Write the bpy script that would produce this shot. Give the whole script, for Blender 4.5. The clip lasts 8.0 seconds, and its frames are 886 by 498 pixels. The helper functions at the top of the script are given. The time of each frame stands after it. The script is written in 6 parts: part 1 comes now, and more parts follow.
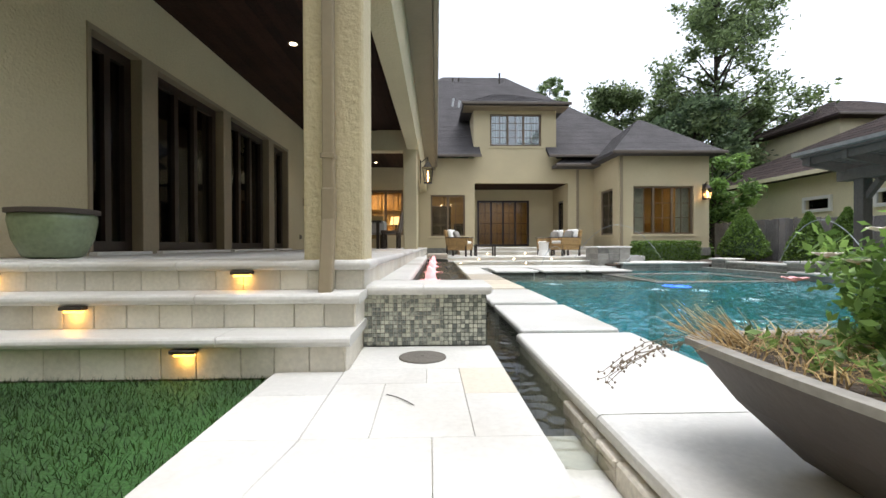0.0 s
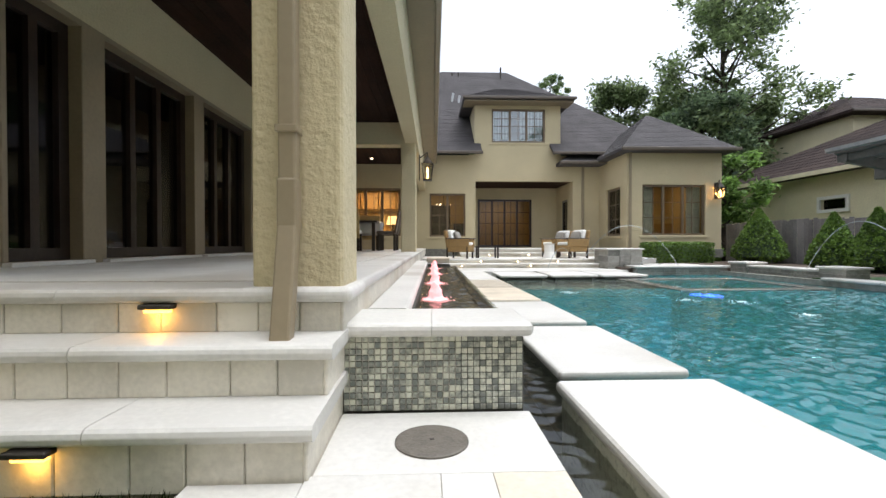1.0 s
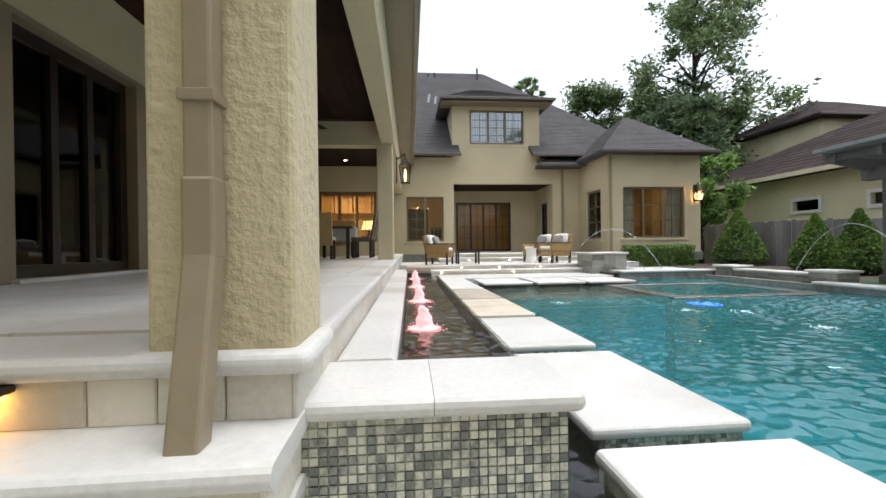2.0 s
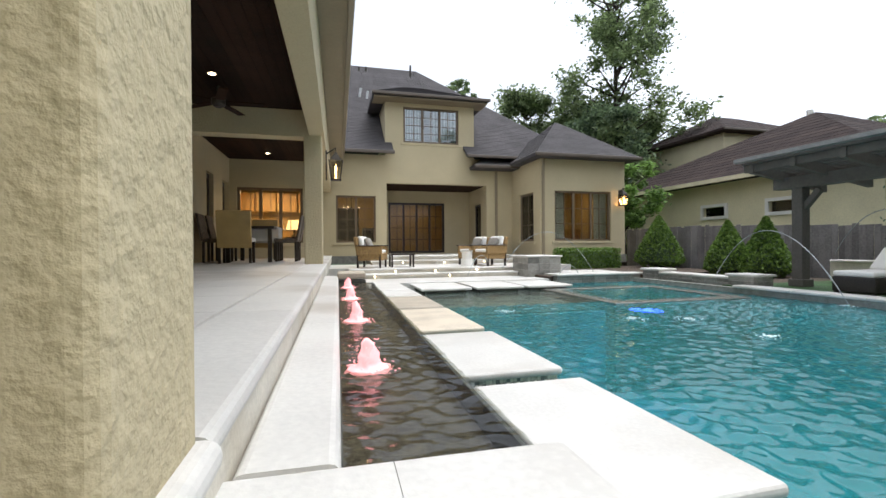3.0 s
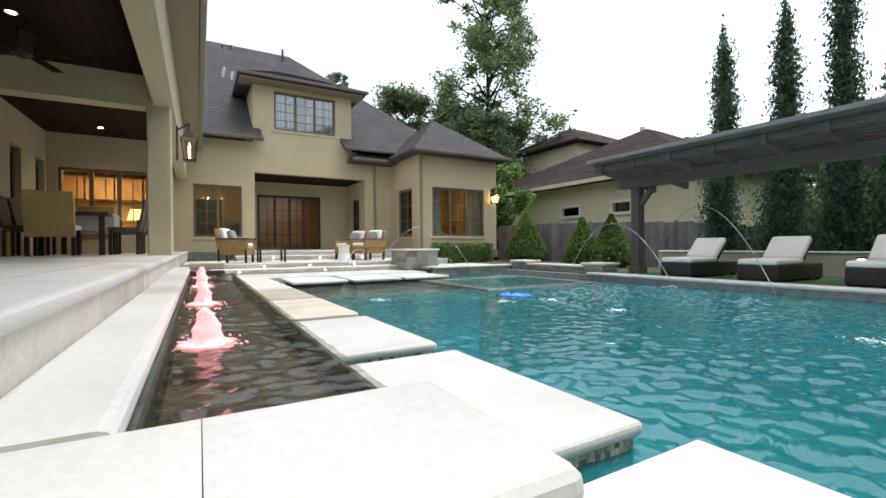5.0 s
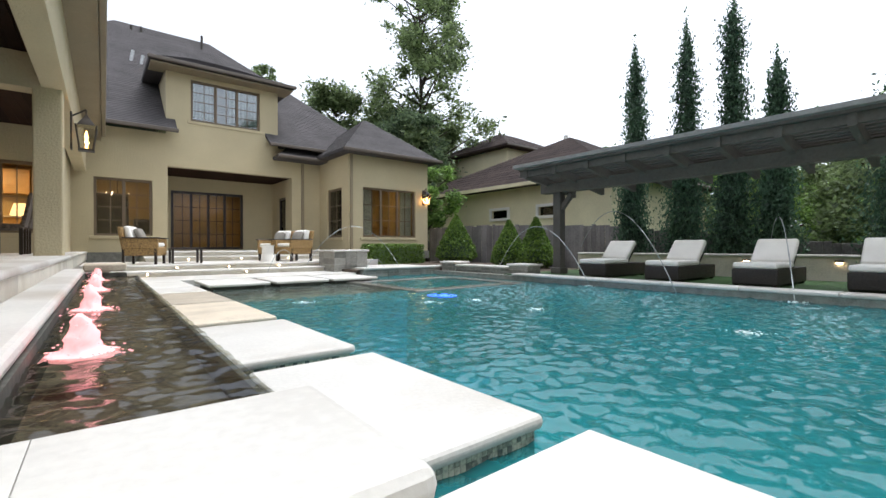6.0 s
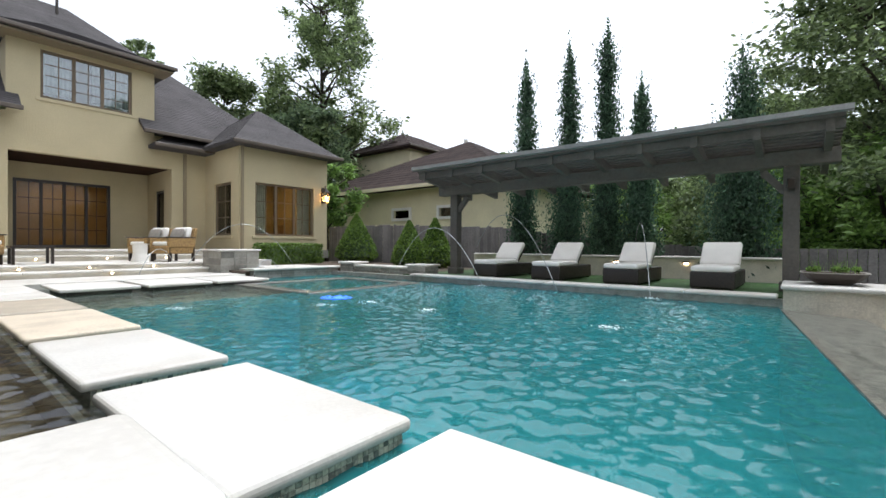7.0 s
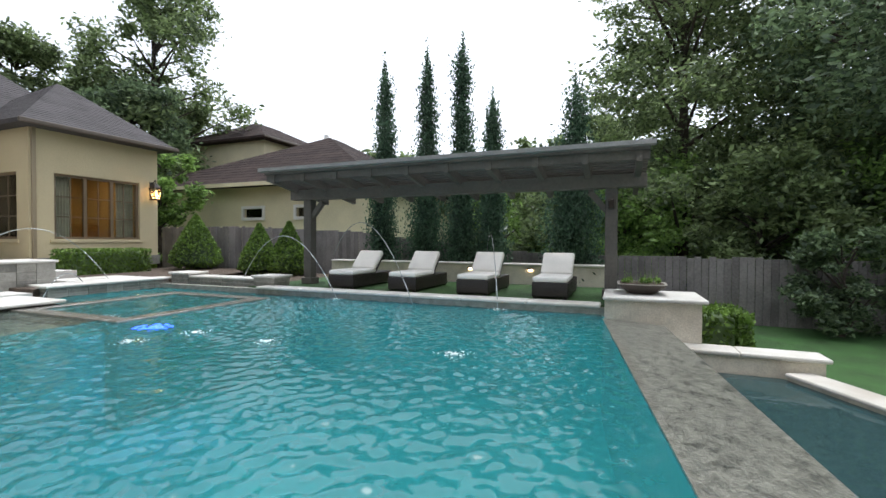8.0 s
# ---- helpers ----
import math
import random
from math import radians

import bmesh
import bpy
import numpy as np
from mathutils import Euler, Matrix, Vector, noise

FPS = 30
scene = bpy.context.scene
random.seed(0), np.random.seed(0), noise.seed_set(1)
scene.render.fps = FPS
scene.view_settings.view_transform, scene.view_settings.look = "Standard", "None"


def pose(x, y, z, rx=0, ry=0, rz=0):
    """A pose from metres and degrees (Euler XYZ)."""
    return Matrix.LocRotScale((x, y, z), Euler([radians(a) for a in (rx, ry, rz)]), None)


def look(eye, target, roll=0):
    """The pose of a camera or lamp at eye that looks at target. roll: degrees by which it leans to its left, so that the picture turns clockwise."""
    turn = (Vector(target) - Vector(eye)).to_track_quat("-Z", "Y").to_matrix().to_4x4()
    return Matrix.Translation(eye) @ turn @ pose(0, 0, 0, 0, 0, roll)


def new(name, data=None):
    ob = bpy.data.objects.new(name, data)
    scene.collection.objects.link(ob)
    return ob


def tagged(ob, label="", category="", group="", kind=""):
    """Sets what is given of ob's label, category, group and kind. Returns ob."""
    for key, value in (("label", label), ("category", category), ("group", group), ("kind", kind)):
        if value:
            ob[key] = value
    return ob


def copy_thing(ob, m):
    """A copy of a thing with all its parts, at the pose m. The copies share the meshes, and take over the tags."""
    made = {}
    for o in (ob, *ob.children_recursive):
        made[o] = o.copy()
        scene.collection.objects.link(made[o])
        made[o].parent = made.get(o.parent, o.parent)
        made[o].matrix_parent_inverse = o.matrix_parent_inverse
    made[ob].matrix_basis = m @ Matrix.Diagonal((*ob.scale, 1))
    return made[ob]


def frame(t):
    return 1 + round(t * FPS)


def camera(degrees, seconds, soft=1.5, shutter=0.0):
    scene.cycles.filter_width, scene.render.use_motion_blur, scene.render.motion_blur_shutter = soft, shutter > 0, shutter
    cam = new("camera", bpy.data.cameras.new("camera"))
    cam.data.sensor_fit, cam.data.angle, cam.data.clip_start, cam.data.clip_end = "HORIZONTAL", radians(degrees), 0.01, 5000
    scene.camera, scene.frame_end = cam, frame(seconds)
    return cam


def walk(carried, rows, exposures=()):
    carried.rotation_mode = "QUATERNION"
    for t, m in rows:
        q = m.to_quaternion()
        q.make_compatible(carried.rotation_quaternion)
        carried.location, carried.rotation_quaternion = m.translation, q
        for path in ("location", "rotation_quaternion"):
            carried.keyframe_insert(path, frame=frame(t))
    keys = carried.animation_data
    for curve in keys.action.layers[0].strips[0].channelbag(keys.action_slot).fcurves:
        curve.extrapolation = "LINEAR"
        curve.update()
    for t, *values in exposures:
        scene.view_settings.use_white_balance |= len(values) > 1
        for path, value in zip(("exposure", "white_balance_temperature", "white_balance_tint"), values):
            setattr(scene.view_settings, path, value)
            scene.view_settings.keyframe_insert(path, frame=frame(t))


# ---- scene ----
cam = camera(90.4, 8.0)
PATH = [
    (0, (0.035, 0.232, 0.608), (0.099, 2.231, 0.592), -0.2),
    (0.5, (-0.013, 0.64, 0.638), (0.049, 2.639, 0.618), -0.1),
    (1, (-0.017, 1.046, 0.685), (0.059, 3.044, 0.664), -0.1),
    (1.2, (-0.038, 1.178, 0.703), (0.047, 3.176, 0.684), -0.1),
    (2.3, (-0.085, 1.79, 0.807), (0.196, 3.77, 0.801), -0.5),
    (2.5, (-0.099, 1.903, 0.836), (0.265, 3.87, 0.825), -0.1),
    (3, (-0.117, 2.216, 0.827), (0.382, 4.153, 0.816), -0.4),
    (3.5, (-0.126, 2.458, 0.697), (0.42, 4.383, 0.687), -0.6),
    (4, (-0.077, 2.433, 0.644), (0.53, 4.339, 0.645), -0.6),
    (4.5, (-0.032, 2.404, 0.64), (0.815, 4.216, 0.639), -0.5),
    (4.7, (-0.02, 2.391, 0.639), (0.899, 4.167, 0.632), -0.5),
    (5.8, (0.05, 2.317, 0.64), (1.237, 3.927, 0.629), -0.1),
    (6, (0.073, 2.316, 0.639), (1.321, 3.879, 0.63), -0.1),
    (6.5, (0.1, 2.24, 0.67), (1.505, 3.663, 0.655), 0.1),
    (7, (0.147, 2.201, 0.675), (1.701, 3.46, 0.662), 0.3),
    (7.6, (0.349, 2.132, 0.878), (2.117, 3.068, 0.853), 0.3),
    (8, (0.502, 2.163, 0.981), (2.357, 2.908, 0.946), 0.2),
]
walk(cam, [(t, look(eye, target, roll)) for t, eye, target, roll in PATH], exposures=((0, 1.13), (1, 1.1), (2.5, 1.04), (4.5, 1.05), (6, 1.08), (8, 1.14)))

# ---- light ----
world = bpy.data.worlds.new("sky")
scene.world = world
world.use_nodes = True
wn = world.node_tree
sky = wn.nodes.new("ShaderNodeTexSky")
sky.sky_type, sky.sun_disc = "NISHITA", False
sky.sun_elevation, sky.sun_rotation = radians(76), radians(104)
sky.air_density, sky.dust_density, sky.ozone_density = 1.0, 3.0, 1.0
hsv = wn.nodes.new("ShaderNodeHueSaturation")
hsv.inputs["Saturation"].default_value = 0.12
wn.links.new(sky.outputs[0], hsv.inputs["Color"])
cool = wn.nodes.new("ShaderNodeMix")
cool.data_type, cool.blend_type = "RGBA", "MULTIPLY"
cool.inputs[0].default_value, cool.inputs[7].default_value = 1.0, (0.945, 1.0, 1.1, 1)
wn.links.new(hsv.outputs[0], cool.inputs[6])
wn.links.new(cool.outputs[2], wn.nodes["Background"].inputs[0])
wn.nodes["Background"].inputs[1].default_value = 0.15
sun_data = bpy.data.lights.new("sun", "SUN")
sun_data.energy, sun_data.angle, sun_data.color = 0.9, radians(40), (1.0, 0.98, 0.95)
sun = new("sun", sun_data)
sun.matrix_world = look((4, -1, 18), (0, 0, 0))

# ---- materials ----


def mat(name, col, rough=0.6, var=0.15, scale=6.0, fine=60.0, bump=0.15, metal=0.0, stain=None, stain_amount=0.0, piece=0.0, hue=None, spec=0.5):
    """A surface with broad and fine mottling, relief and, for pieces, a tone of its own each."""
    m = bpy.data.materials.new(name)
    m.use_nodes = True
    nt = m.node_tree
    n, lk = nt.nodes, nt.links
    b = n["Principled BSDF"]
    b.inputs["Roughness"].default_value, b.inputs["Metallic"].default_value = rough, metal
    b.inputs["Specular IOR Level"].default_value = spec
    geo = n.new("ShaderNodeNewGeometry")
    a = n.new("ShaderNodeTexNoise")
    a.inputs["Scale"].default_value, a.inputs["Detail"].default_value = scale, 5
    f = n.new("ShaderNodeTexNoise")
    f.inputs["Scale"].default_value, f.inputs["Detail"].default_value = fine, 4
    for t in (a, f):
        lk.new(geo.outputs["Position"], t.inputs["Vector"])
    mix = n.new("ShaderNodeMix")
    mix.data_type, mix.blend_type = "RGBA", "MIX"
    dark = tuple(c * (1 - 2 * var) for c in col)
    lite = tuple(min(1, c * (1 + 2 * var)) for c in (hue or col))
    mix.inputs[6].default_value, mix.inputs[7].default_value = (*dark, 1), (*lite, 1)
    add = n.new("ShaderNodeMath")
    add.operation = "MULTIPLY_ADD"
    add.inputs[1].default_value = 0.45
    lk.new(f.outputs[0], add.inputs[0])
    half = n.new("ShaderNodeMath")
    half.operation = "MULTIPLY"
    half.inputs[1].default_value = 0.55
    lk.new(a.outputs[0], half.inputs[0])
    lk.new(half.outputs[0], add.inputs[2])
    con = n.new("ShaderNodeMapRange")
    con.inputs[1].default_value, con.inputs[2].default_value = 0.34, 0.66
    lk.new(add.outputs[0], con.inputs[0])
    last = con.outputs[0]
    if piece:
        info = n.new("ShaderNodeObjectInfo")
        s1 = n.new("ShaderNodeMath")
        s1.operation = "ADD"
        lk.new(info.outputs["Random"], s1.inputs[0])
        lk.new(geo.outputs["Random Per Island"], s1.inputs[1])
        s2 = n.new("ShaderNodeMath")
        s2.operation = "FRACT"
        lk.new(s1.outputs[0], s2.inputs[0])
        s3 = n.new("ShaderNodeMath")
        s3.operation = "MULTIPLY_ADD"
        s3.inputs[1].default_value = piece
        lk.new(s2.outputs[0], s3.inputs[0])
        s4 = n.new("ShaderNodeMath")
        s4.operation = "ADD"
        s4.inputs[1].default_value = -piece / 2
        lk.new(last, s4.inputs[0])
        lk.new(s4.outputs[0], s3.inputs[2])
        last = s3.outputs[0]
    lk.new(last, mix.inputs[0])
    out = mix.outputs[2]
    if stain:
        st = n.new("ShaderNodeTexNoise")
        st.inputs["Scale"].default_value, st.inputs["Detail"].default_value = scale * 0.4, 6
        lk.new(geo.outputs["Position"], st.inputs["Vector"])
        rmp = n.new("ShaderNodeMapRange")
        rmp.inputs[1].default_value, rmp.inputs[2].default_value = 0.5, 0.72
        rmp.inputs[4].default_value = stain_amount
        lk.new(st.outputs[0], rmp.inputs[0])
        m2 = n.new("ShaderNodeMix")
        m2.data_type = "RGBA"
        m2.inputs[7].default_value = (*stain, 1)
        lk.new(rmp.outputs[0], m2.inputs[0])
        lk.new(out, m2.inputs[6])
        out = m2.outputs[2]
    lk.new(out, b.inputs["Base Color"])
    if bump:
        bp = n.new("ShaderNodeBump")
        bp.inputs["Strength"].default_value, bp.inputs["Distance"].default_value = min(1, bump), 0.012
        lk.new(f.outputs[0], bp.inputs["Height"])
        lk.new(bp.outputs[0], b.inputs["Normal"])
    return m


def glow(name, col, strength):
    m = bpy.data.materials.new(name)
    m.use_nodes = True
    b = m.node_tree.nodes["Principled BSDF"]
    b.inputs["Base Color"].default_value = (*col, 1)
    b.inputs["Emission Color"].default_value = (*col, 1)
    b.inputs["Emission Strength"].default_value = strength
    return m


def glassy(name, tint, rough=0.02, ior=1.45, bump_scale=0.0, bump=0.0, stretch=(1, 1, 1), dist=0.02, turb=None):
    """Clear sheet: tinted transparency under a Fresnel gloss, with ripples for water."""
    m = bpy.data.materials.new(name)
    m.use_nodes = True
    nt = m.node_tree
    n, lk = nt.nodes, nt.links
    n.remove(n["Principled BSDF"])
    tr, gl = n.new("ShaderNodeBsdfTransparent"), n.new("ShaderNodeBsdfGlossy")
    tr.inputs[0].default_value = (*tint, 1)
    gl.inputs["Roughness"].default_value = rough
    fr = n.new("ShaderNodeFresnel")
    fr.inputs["IOR"].default_value = ior
    mx = n.new("ShaderNodeMixShader")
    lk.new(fr.outputs[0], mx.inputs[0])
    under = tr.outputs[0]
    if turb:
        df = n.new("ShaderNodeBsdfDiffuse")
        df.inputs[0].default_value = (*turb[0], 1)
        m3 = n.new("ShaderNodeMixShader")
        m3.inputs[0].default_value = turb[1]
        lk.new(tr.outputs[0], m3.inputs[1])
        lk.new(df.outputs[0], m3.inputs[2])
        under = m3.outputs[0]
    lk.new(under, mx.inputs[1])
    lk.new(gl.outputs[0], mx.inputs[2])
    lk.new(mx.outputs[0], n["Material Output"].inputs[0])
    if bump:
        geo = n.new("ShaderNodeNewGeometry")
        mp = n.new("ShaderNodeMapping")
        mp.inputs["Scale"].default_value = stretch
        lk.new(geo.outputs["Position"], mp.inputs[0])
        t1, t2 = n.new("ShaderNodeTexNoise"), n.new("ShaderNodeTexNoise")
        t1.inputs["Scale"].default_value, t1.inputs["Detail"].default_value = bump_scale, 2.5
        t2.inputs["Scale"].default_value, t2.inputs["Detail"].default_value = bump_scale * 0.23, 1
        for t in (t1, t2):
            t.inputs["Distortion"].default_value = 0.35
            lk.new(mp.outputs[0], t.inputs["Vector"])
        ad = n.new("ShaderNodeMath")
        ad.operation = "MULTIPLY_ADD"
        ad.inputs[1].default_value = 2.0
        lk.new(t2.outputs[0], ad.inputs[0])
        lk.new(t1.outputs[0], ad.inputs[2])
        bp = n.new("ShaderNodeBump")
        bp.inputs["Strength"].default_value, bp.inputs["Distance"].default_value = bump, dist
        lk.new(ad.outputs[0], bp.inputs["Height"])
        lk.new(bp.outputs[0], gl.inputs["Normal"])
        lk.new(bp.outputs[0], fr.inputs["Normal"])
    return m


def leafy(name, col, col2):
    """Thin leaves: a diffuse face with light shining through, each leaf of its own tone."""
    m = mat(name, col, 0.55, 0.25, 0.7, 9, 0.0, piece=1.1, hue=col2)
    n, lk = m.node_tree.nodes, m.node_tree.links
    b = n["Principled BSDF"]
    tl = n.new("ShaderNodeBsdfTranslucent")
    lk.new(b.inputs["Base Color"].links[0].from_socket, tl.inputs[0])
    mx = n.new("ShaderNodeMixShader")
    mx.inputs[0].default_value = 0.45
    lk.new(b.outputs[0], mx.inputs[1])
    lk.new(tl.outputs[0], mx.inputs[2])
    lk.new(mx.outputs[0], n["Material Output"].inputs[0])
    return m


TRAV = mat("travertine", (0.63, 0.612, 0.57), 0.45, 0.05, 2.2, 45, 0.15, stain=(0.37, 0.325, 0.26), stain_amount=0.65, piece=0.6)
TRAV_OLD = mat("weathered travertine", (0.52, 0.45, 0.35), 0.5, 0.12, 3.0, 45, 0.15, stain=(0.3, 0.24, 0.17), stain_amount=0.5, piece=0.9)
TRAV_TAN = mat("tan travertine", (0.6, 0.54, 0.44), 0.45, 0.06, 2.5, 45, 0.15, stain=(0.44, 0.34, 0.22), stain_amount=0.5)
TRAV_RISER = mat("riser travertine", (0.66, 0.62, 0.53), 0.6, 0.07, 5.0, 50, 0.2, stain=(0.42, 0.34, 0.22), stain_amount=0.45, piece=0.9)
GROUT = mat("grout", (0.45, 0.41, 0.34), 0.9, 0.1)
STUCCO = mat("cream stucco", (0.53, 0.45, 0.285), 0.85, 0.035, 1.2, 38, 0.9, stain=(0.45, 0.37, 0.24), stain_amount=0.25)
STUCCO_ROUGH = mat("rough cream stucco", (0.53, 0.45, 0.285), 0.85, 0.035, 2.0, 36, 0.95, stain=(0.45, 0.37, 0.24), stain_amount=0.3)
TRIM = mat("tan trim paint", (0.24, 0.19, 0.12), 0.55, 0.05, 2, 30, 0.05)
GUTTER = mat("tan gutter metal", (0.27, 0.215, 0.14), 0.4, 0.04, 2, 30, 0.02)
SHINGLE = mat("dark asphalt shingle", (0.062, 0.056, 0.057), 0.9, 0.14, 1.5, 14, 0.8, piece=0.4)
NTILE = mat("dark clay roof tile", (0.036, 0.025, 0.022), 0.9, 0.25, 2.0, 20, 0.6, piece=0.5, spec=0.2)
CEIL = mat("dark stained wood ceiling", (0.022, 0.0085, 0.0045), 0.75, 0.25, 2.0, 30, 0.1, piece=0.8, spec=0.15)
EAVE = mat("dark brown gutter paint", (0.1, 0.078, 0.06), 0.5, 0.08, 3, 30, 0.03)
DARKWOOD = mat("dark espresso wood", (0.022, 0.013, 0.009), 0.3, 0.2, 4, 40, 0.05)
WINFRAME = mat("bronze window frame", (0.16, 0.115, 0.07), 0.45, 0.08, 4, 40, 0.03)
MOSAIC = mat("glass mosaic tile", (0.41, 0.44, 0.39), 0.18, 0.3, 30.0, 90, 0.03, piece=1.5, hue=(0.38, 0.38, 0.31))
LEDGE = mat("grey stone tile", (0.27, 0.26, 0.23), 0.4, 0.18, 9.0, 60, 0.3, piece=0.9)
LEDGE_WALL = mat("light stacked stone", (0.6, 0.55, 0.46), 0.7, 0.1, 5.0, 40, 0.5, stain=(0.38, 0.32, 0.24), stain_amount=0.4, piece=0.8)
PLASTER = mat("teal pool plaster", (0.03, 0.42, 0.46), 0.7, 0.1, 0.9, 8, 0.0, hue=(0.05, 0.5, 0.53))
PLASTER_SHALLOW = mat("grey green pool plaster", (0.17, 0.21, 0.17), 0.7, 0.12, 2.0, 20, 0.0)
DARKPOOL = mat("dark pool lining", (0.06, 0.062, 0.05), 0.6, 0.3, 6, 30, 0.1)
WATER = glassy("pool water", (0.6, 0.88, 0.88), 0.02, 1.5, 14.0, 0.35, (1.0, 1.35, 1.0), 0.006, turb=((0.014, 0.138, 0.148), 0.8))
WATER_DARK = glassy("dark rippled water", (0.7, 0.72, 0.66), 0.02, 1.5, 24.0, 0.35, (1.0, 2.0, 1.0), 0.004)
WATER_SHALLOW = glassy("shallow water", (0.8, 0.88, 0.84), 0.02, 1.33, 6.5, 0.4, (1.0, 1.5, 1.0), 0.04, turb=((0.12, 0.16, 0.14), 0.4))
WATER_MOAT = glassy("rippled channel water", (0.7, 0.72, 0.66), 0.02, 1.5, 24.0, 0.3, (1.0, 2.0, 1.0), 0.004)
WATER_CATCH = glassy("dark teal water", (0.5, 0.6, 0.6), 0.03, 1.33, 4.0, 0.3, (1, 1, 1), 0.02, turb=((0.03, 0.07, 0.075), 0.7))
GLASS = glassy("window glass", (0.86, 0.84, 0.78), 0.0, 1.6)
GLASS_DOOR = glassy("door glass", (0.86, 0.84, 0.78), 0.0, 1.4)
GLASS_SKY = glassy("coated upper glass", (0.8, 0.86, 0.86), 0.0, 2.4)
GLASS_DARK = glassy("dark tinted glass", (0.6, 0.58, 0.54), 0.0, 1.5)
SPRAY = glassy("water jet", (0.93, 0.96, 0.97), 0.1, 1.6, turb=((0.85, 0.9, 0.9), 0.45))
TURF = mat("turf", (0.024, 0.06, 0.011), 0.8, 0.2, 2.2, 90, 0.6, hue=(0.025, 0.085, 0.014))
SOIL = mat("soil", (0.07, 0.05, 0.035), 0.95, 0.3, 8, 60, 0.6)
LEAF = leafy("green foliage", (0.135, 0.195, 0.085), (0.19, 0.25, 0.105))
LEAF_DARK = leafy("dark green foliage", (0.1, 0.165, 0.09), (0.15, 0.21, 0.105))
LEAF_LITE = leafy("light green foliage", (0.13, 0.24, 0.06), (0.2, 0.32, 0.08))
CYPRESS = leafy("cypress foliage", (0.055, 0.11, 0.07), (0.075, 0.14, 0.08))
BOX = leafy("clipped boxwood foliage", (0.1, 0.19, 0.035), (0.14, 0.23, 0.045))
STRAW = mat("dry straw", (0.42, 0.29, 0.13), 0.8, 0.25, 6, 30, 0.0, piece=0.9)
PETAL = mat("pale petals", (0.8, 0.72, 0.66), 0.6, 0.08, 9, 30, 0.0, piece=0.4)
PINK = mat("pink petals", (0.72, 0.36, 0.38), 0.6, 0.08, 9, 30, 0.0, piece=0.4)
BARK = mat("bark", (0.055, 0.042, 0.033), 0.95, 0.3, 3, 25, 0.8)
FENCE = mat("grey weathered fence wood", (0.2, 0.184, 0.178), 0.9, 0.16, 2.0, 22, 0.4, piece=0.7)
PERGOLA = mat("grey painted timber", (0.112, 0.1, 0.087), 0.7, 0.12, 2.0, 22, 0.15, piece=0.5)
BOWL = mat("dark brown cast concrete", (0.062, 0.048, 0.039), 0.6, 0.06, 6, 40, 0.15)
RIM = mat("grey cast rim", (0.27, 0.25, 0.22), 0.7, 0.12, 6, 40, 0.2)
GLAZE = mat("sage green glaze", (0.19, 0.235, 0.14), 0.22, 0.1, 3, 30, 0.05)
BRONZE = mat("dark bronze", (0.05, 0.042, 0.035), 0.5, 0.15, 20, 90, 0.1, metal=0.5)
WICKER = mat("honey wicker", (0.31, 0.19, 0.07), 0.6, 0.3, 30, 140, 0.6)
WICKER_DARK = mat("black brown wicker", (0.022, 0.017, 0.014), 0.5, 0.35, 40, 150, 0.6)
CUSHION = mat("white cushion fabric", (0.8, 0.78, 0.73), 0.9, 0.03, 4, 160, 0.15)
CUSHION_GREY = mat("grey striped cushion", (0.25, 0.23, 0.2), 0.9, 0.1, 10, 160, 0.15)
LINEN = mat("cream linen", (0.6, 0.56, 0.5), 0.9, 0.05, 4, 120, 0.1)
CURTAIN = mat("pale blue curtain", (0.74, 0.8, 0.8), 0.9, 0.12, 8, 60, 0.2)
ROOM = mat("warm plaster", (0.42, 0.31, 0.15), 0.8, 0.08, 1.5, 20, 0.05)
# indoor dimness put into the colour of the unlit rooms' shells
ROOM_DARK = mat("darkened brown room shell", (0.1, 0.065, 0.04), 0.8, 0.15, 1.5, 20, 0.05)
NSTUCCO = mat("pale yellow stucco", (0.68, 0.61, 0.41), 0.85, 0.06, 1.0, 20, 0.3)
WHITE = mat("white paint", (0.75, 0.73, 0.68), 0.5, 0.03, 3, 30, 0.03)
LAMP = glow("warm lamp glass", (1.0, 0.55, 0.2), 6.0)
LAMP_SOFT = glow("warm downlight", (1.0, 0.76, 0.48), 6.0)
STEP_GLOW = glow("amber step light", (1.0, 0.5, 0.08), 3.0)
# the foam itself emits coral, standing in for light from below the water
FOAM_GLOW = glow("emissive coral foam", (1.0, 0.42, 0.43), 0.5)
LED_BLUE = glow("blue pool lamp", (0.04, 0.12, 1.0), 1.6)
FOAM = mat("white foam", (0.8, 0.88, 0.88), 0.4, 0.05, 20, 90, 0.2)

# ---- building helpers ----


def box(bm, x0, x1, y0, y1, z0, z1, bevel=0.0, seg=2, along=""):
    """A box; its edges are rounded, all or only those that run along the named axis."""
    r = bmesh.ops.create_cube(bm, size=1, matrix=Matrix.Translation(((x0 + x1) / 2, (y0 + y1) / 2, (z0 + z1) / 2)) @ Matrix.Diagonal((x1 - x0, y1 - y0, z1 - z0, 1)))
    if bevel:
        es = list({e for v in r["verts"] for e in v.link_edges})
        if along:
            k = "xyz".index(along[0])
            end = x1 if along == "x+" else 1e9
            es = [e for e in es if abs(e.verts[0].co[k] - e.verts[1].co[k]) > 1e-6 or min(v.co.x for v in e.verts) > end - 1e-6]
        bmesh.ops.bevel(bm, geom=es, offset=bevel, segments=seg, profile=0.5, affect="EDGES")
    return bm


def boxed(*a, **k):
    return box(bmesh.new(), *a, **k)


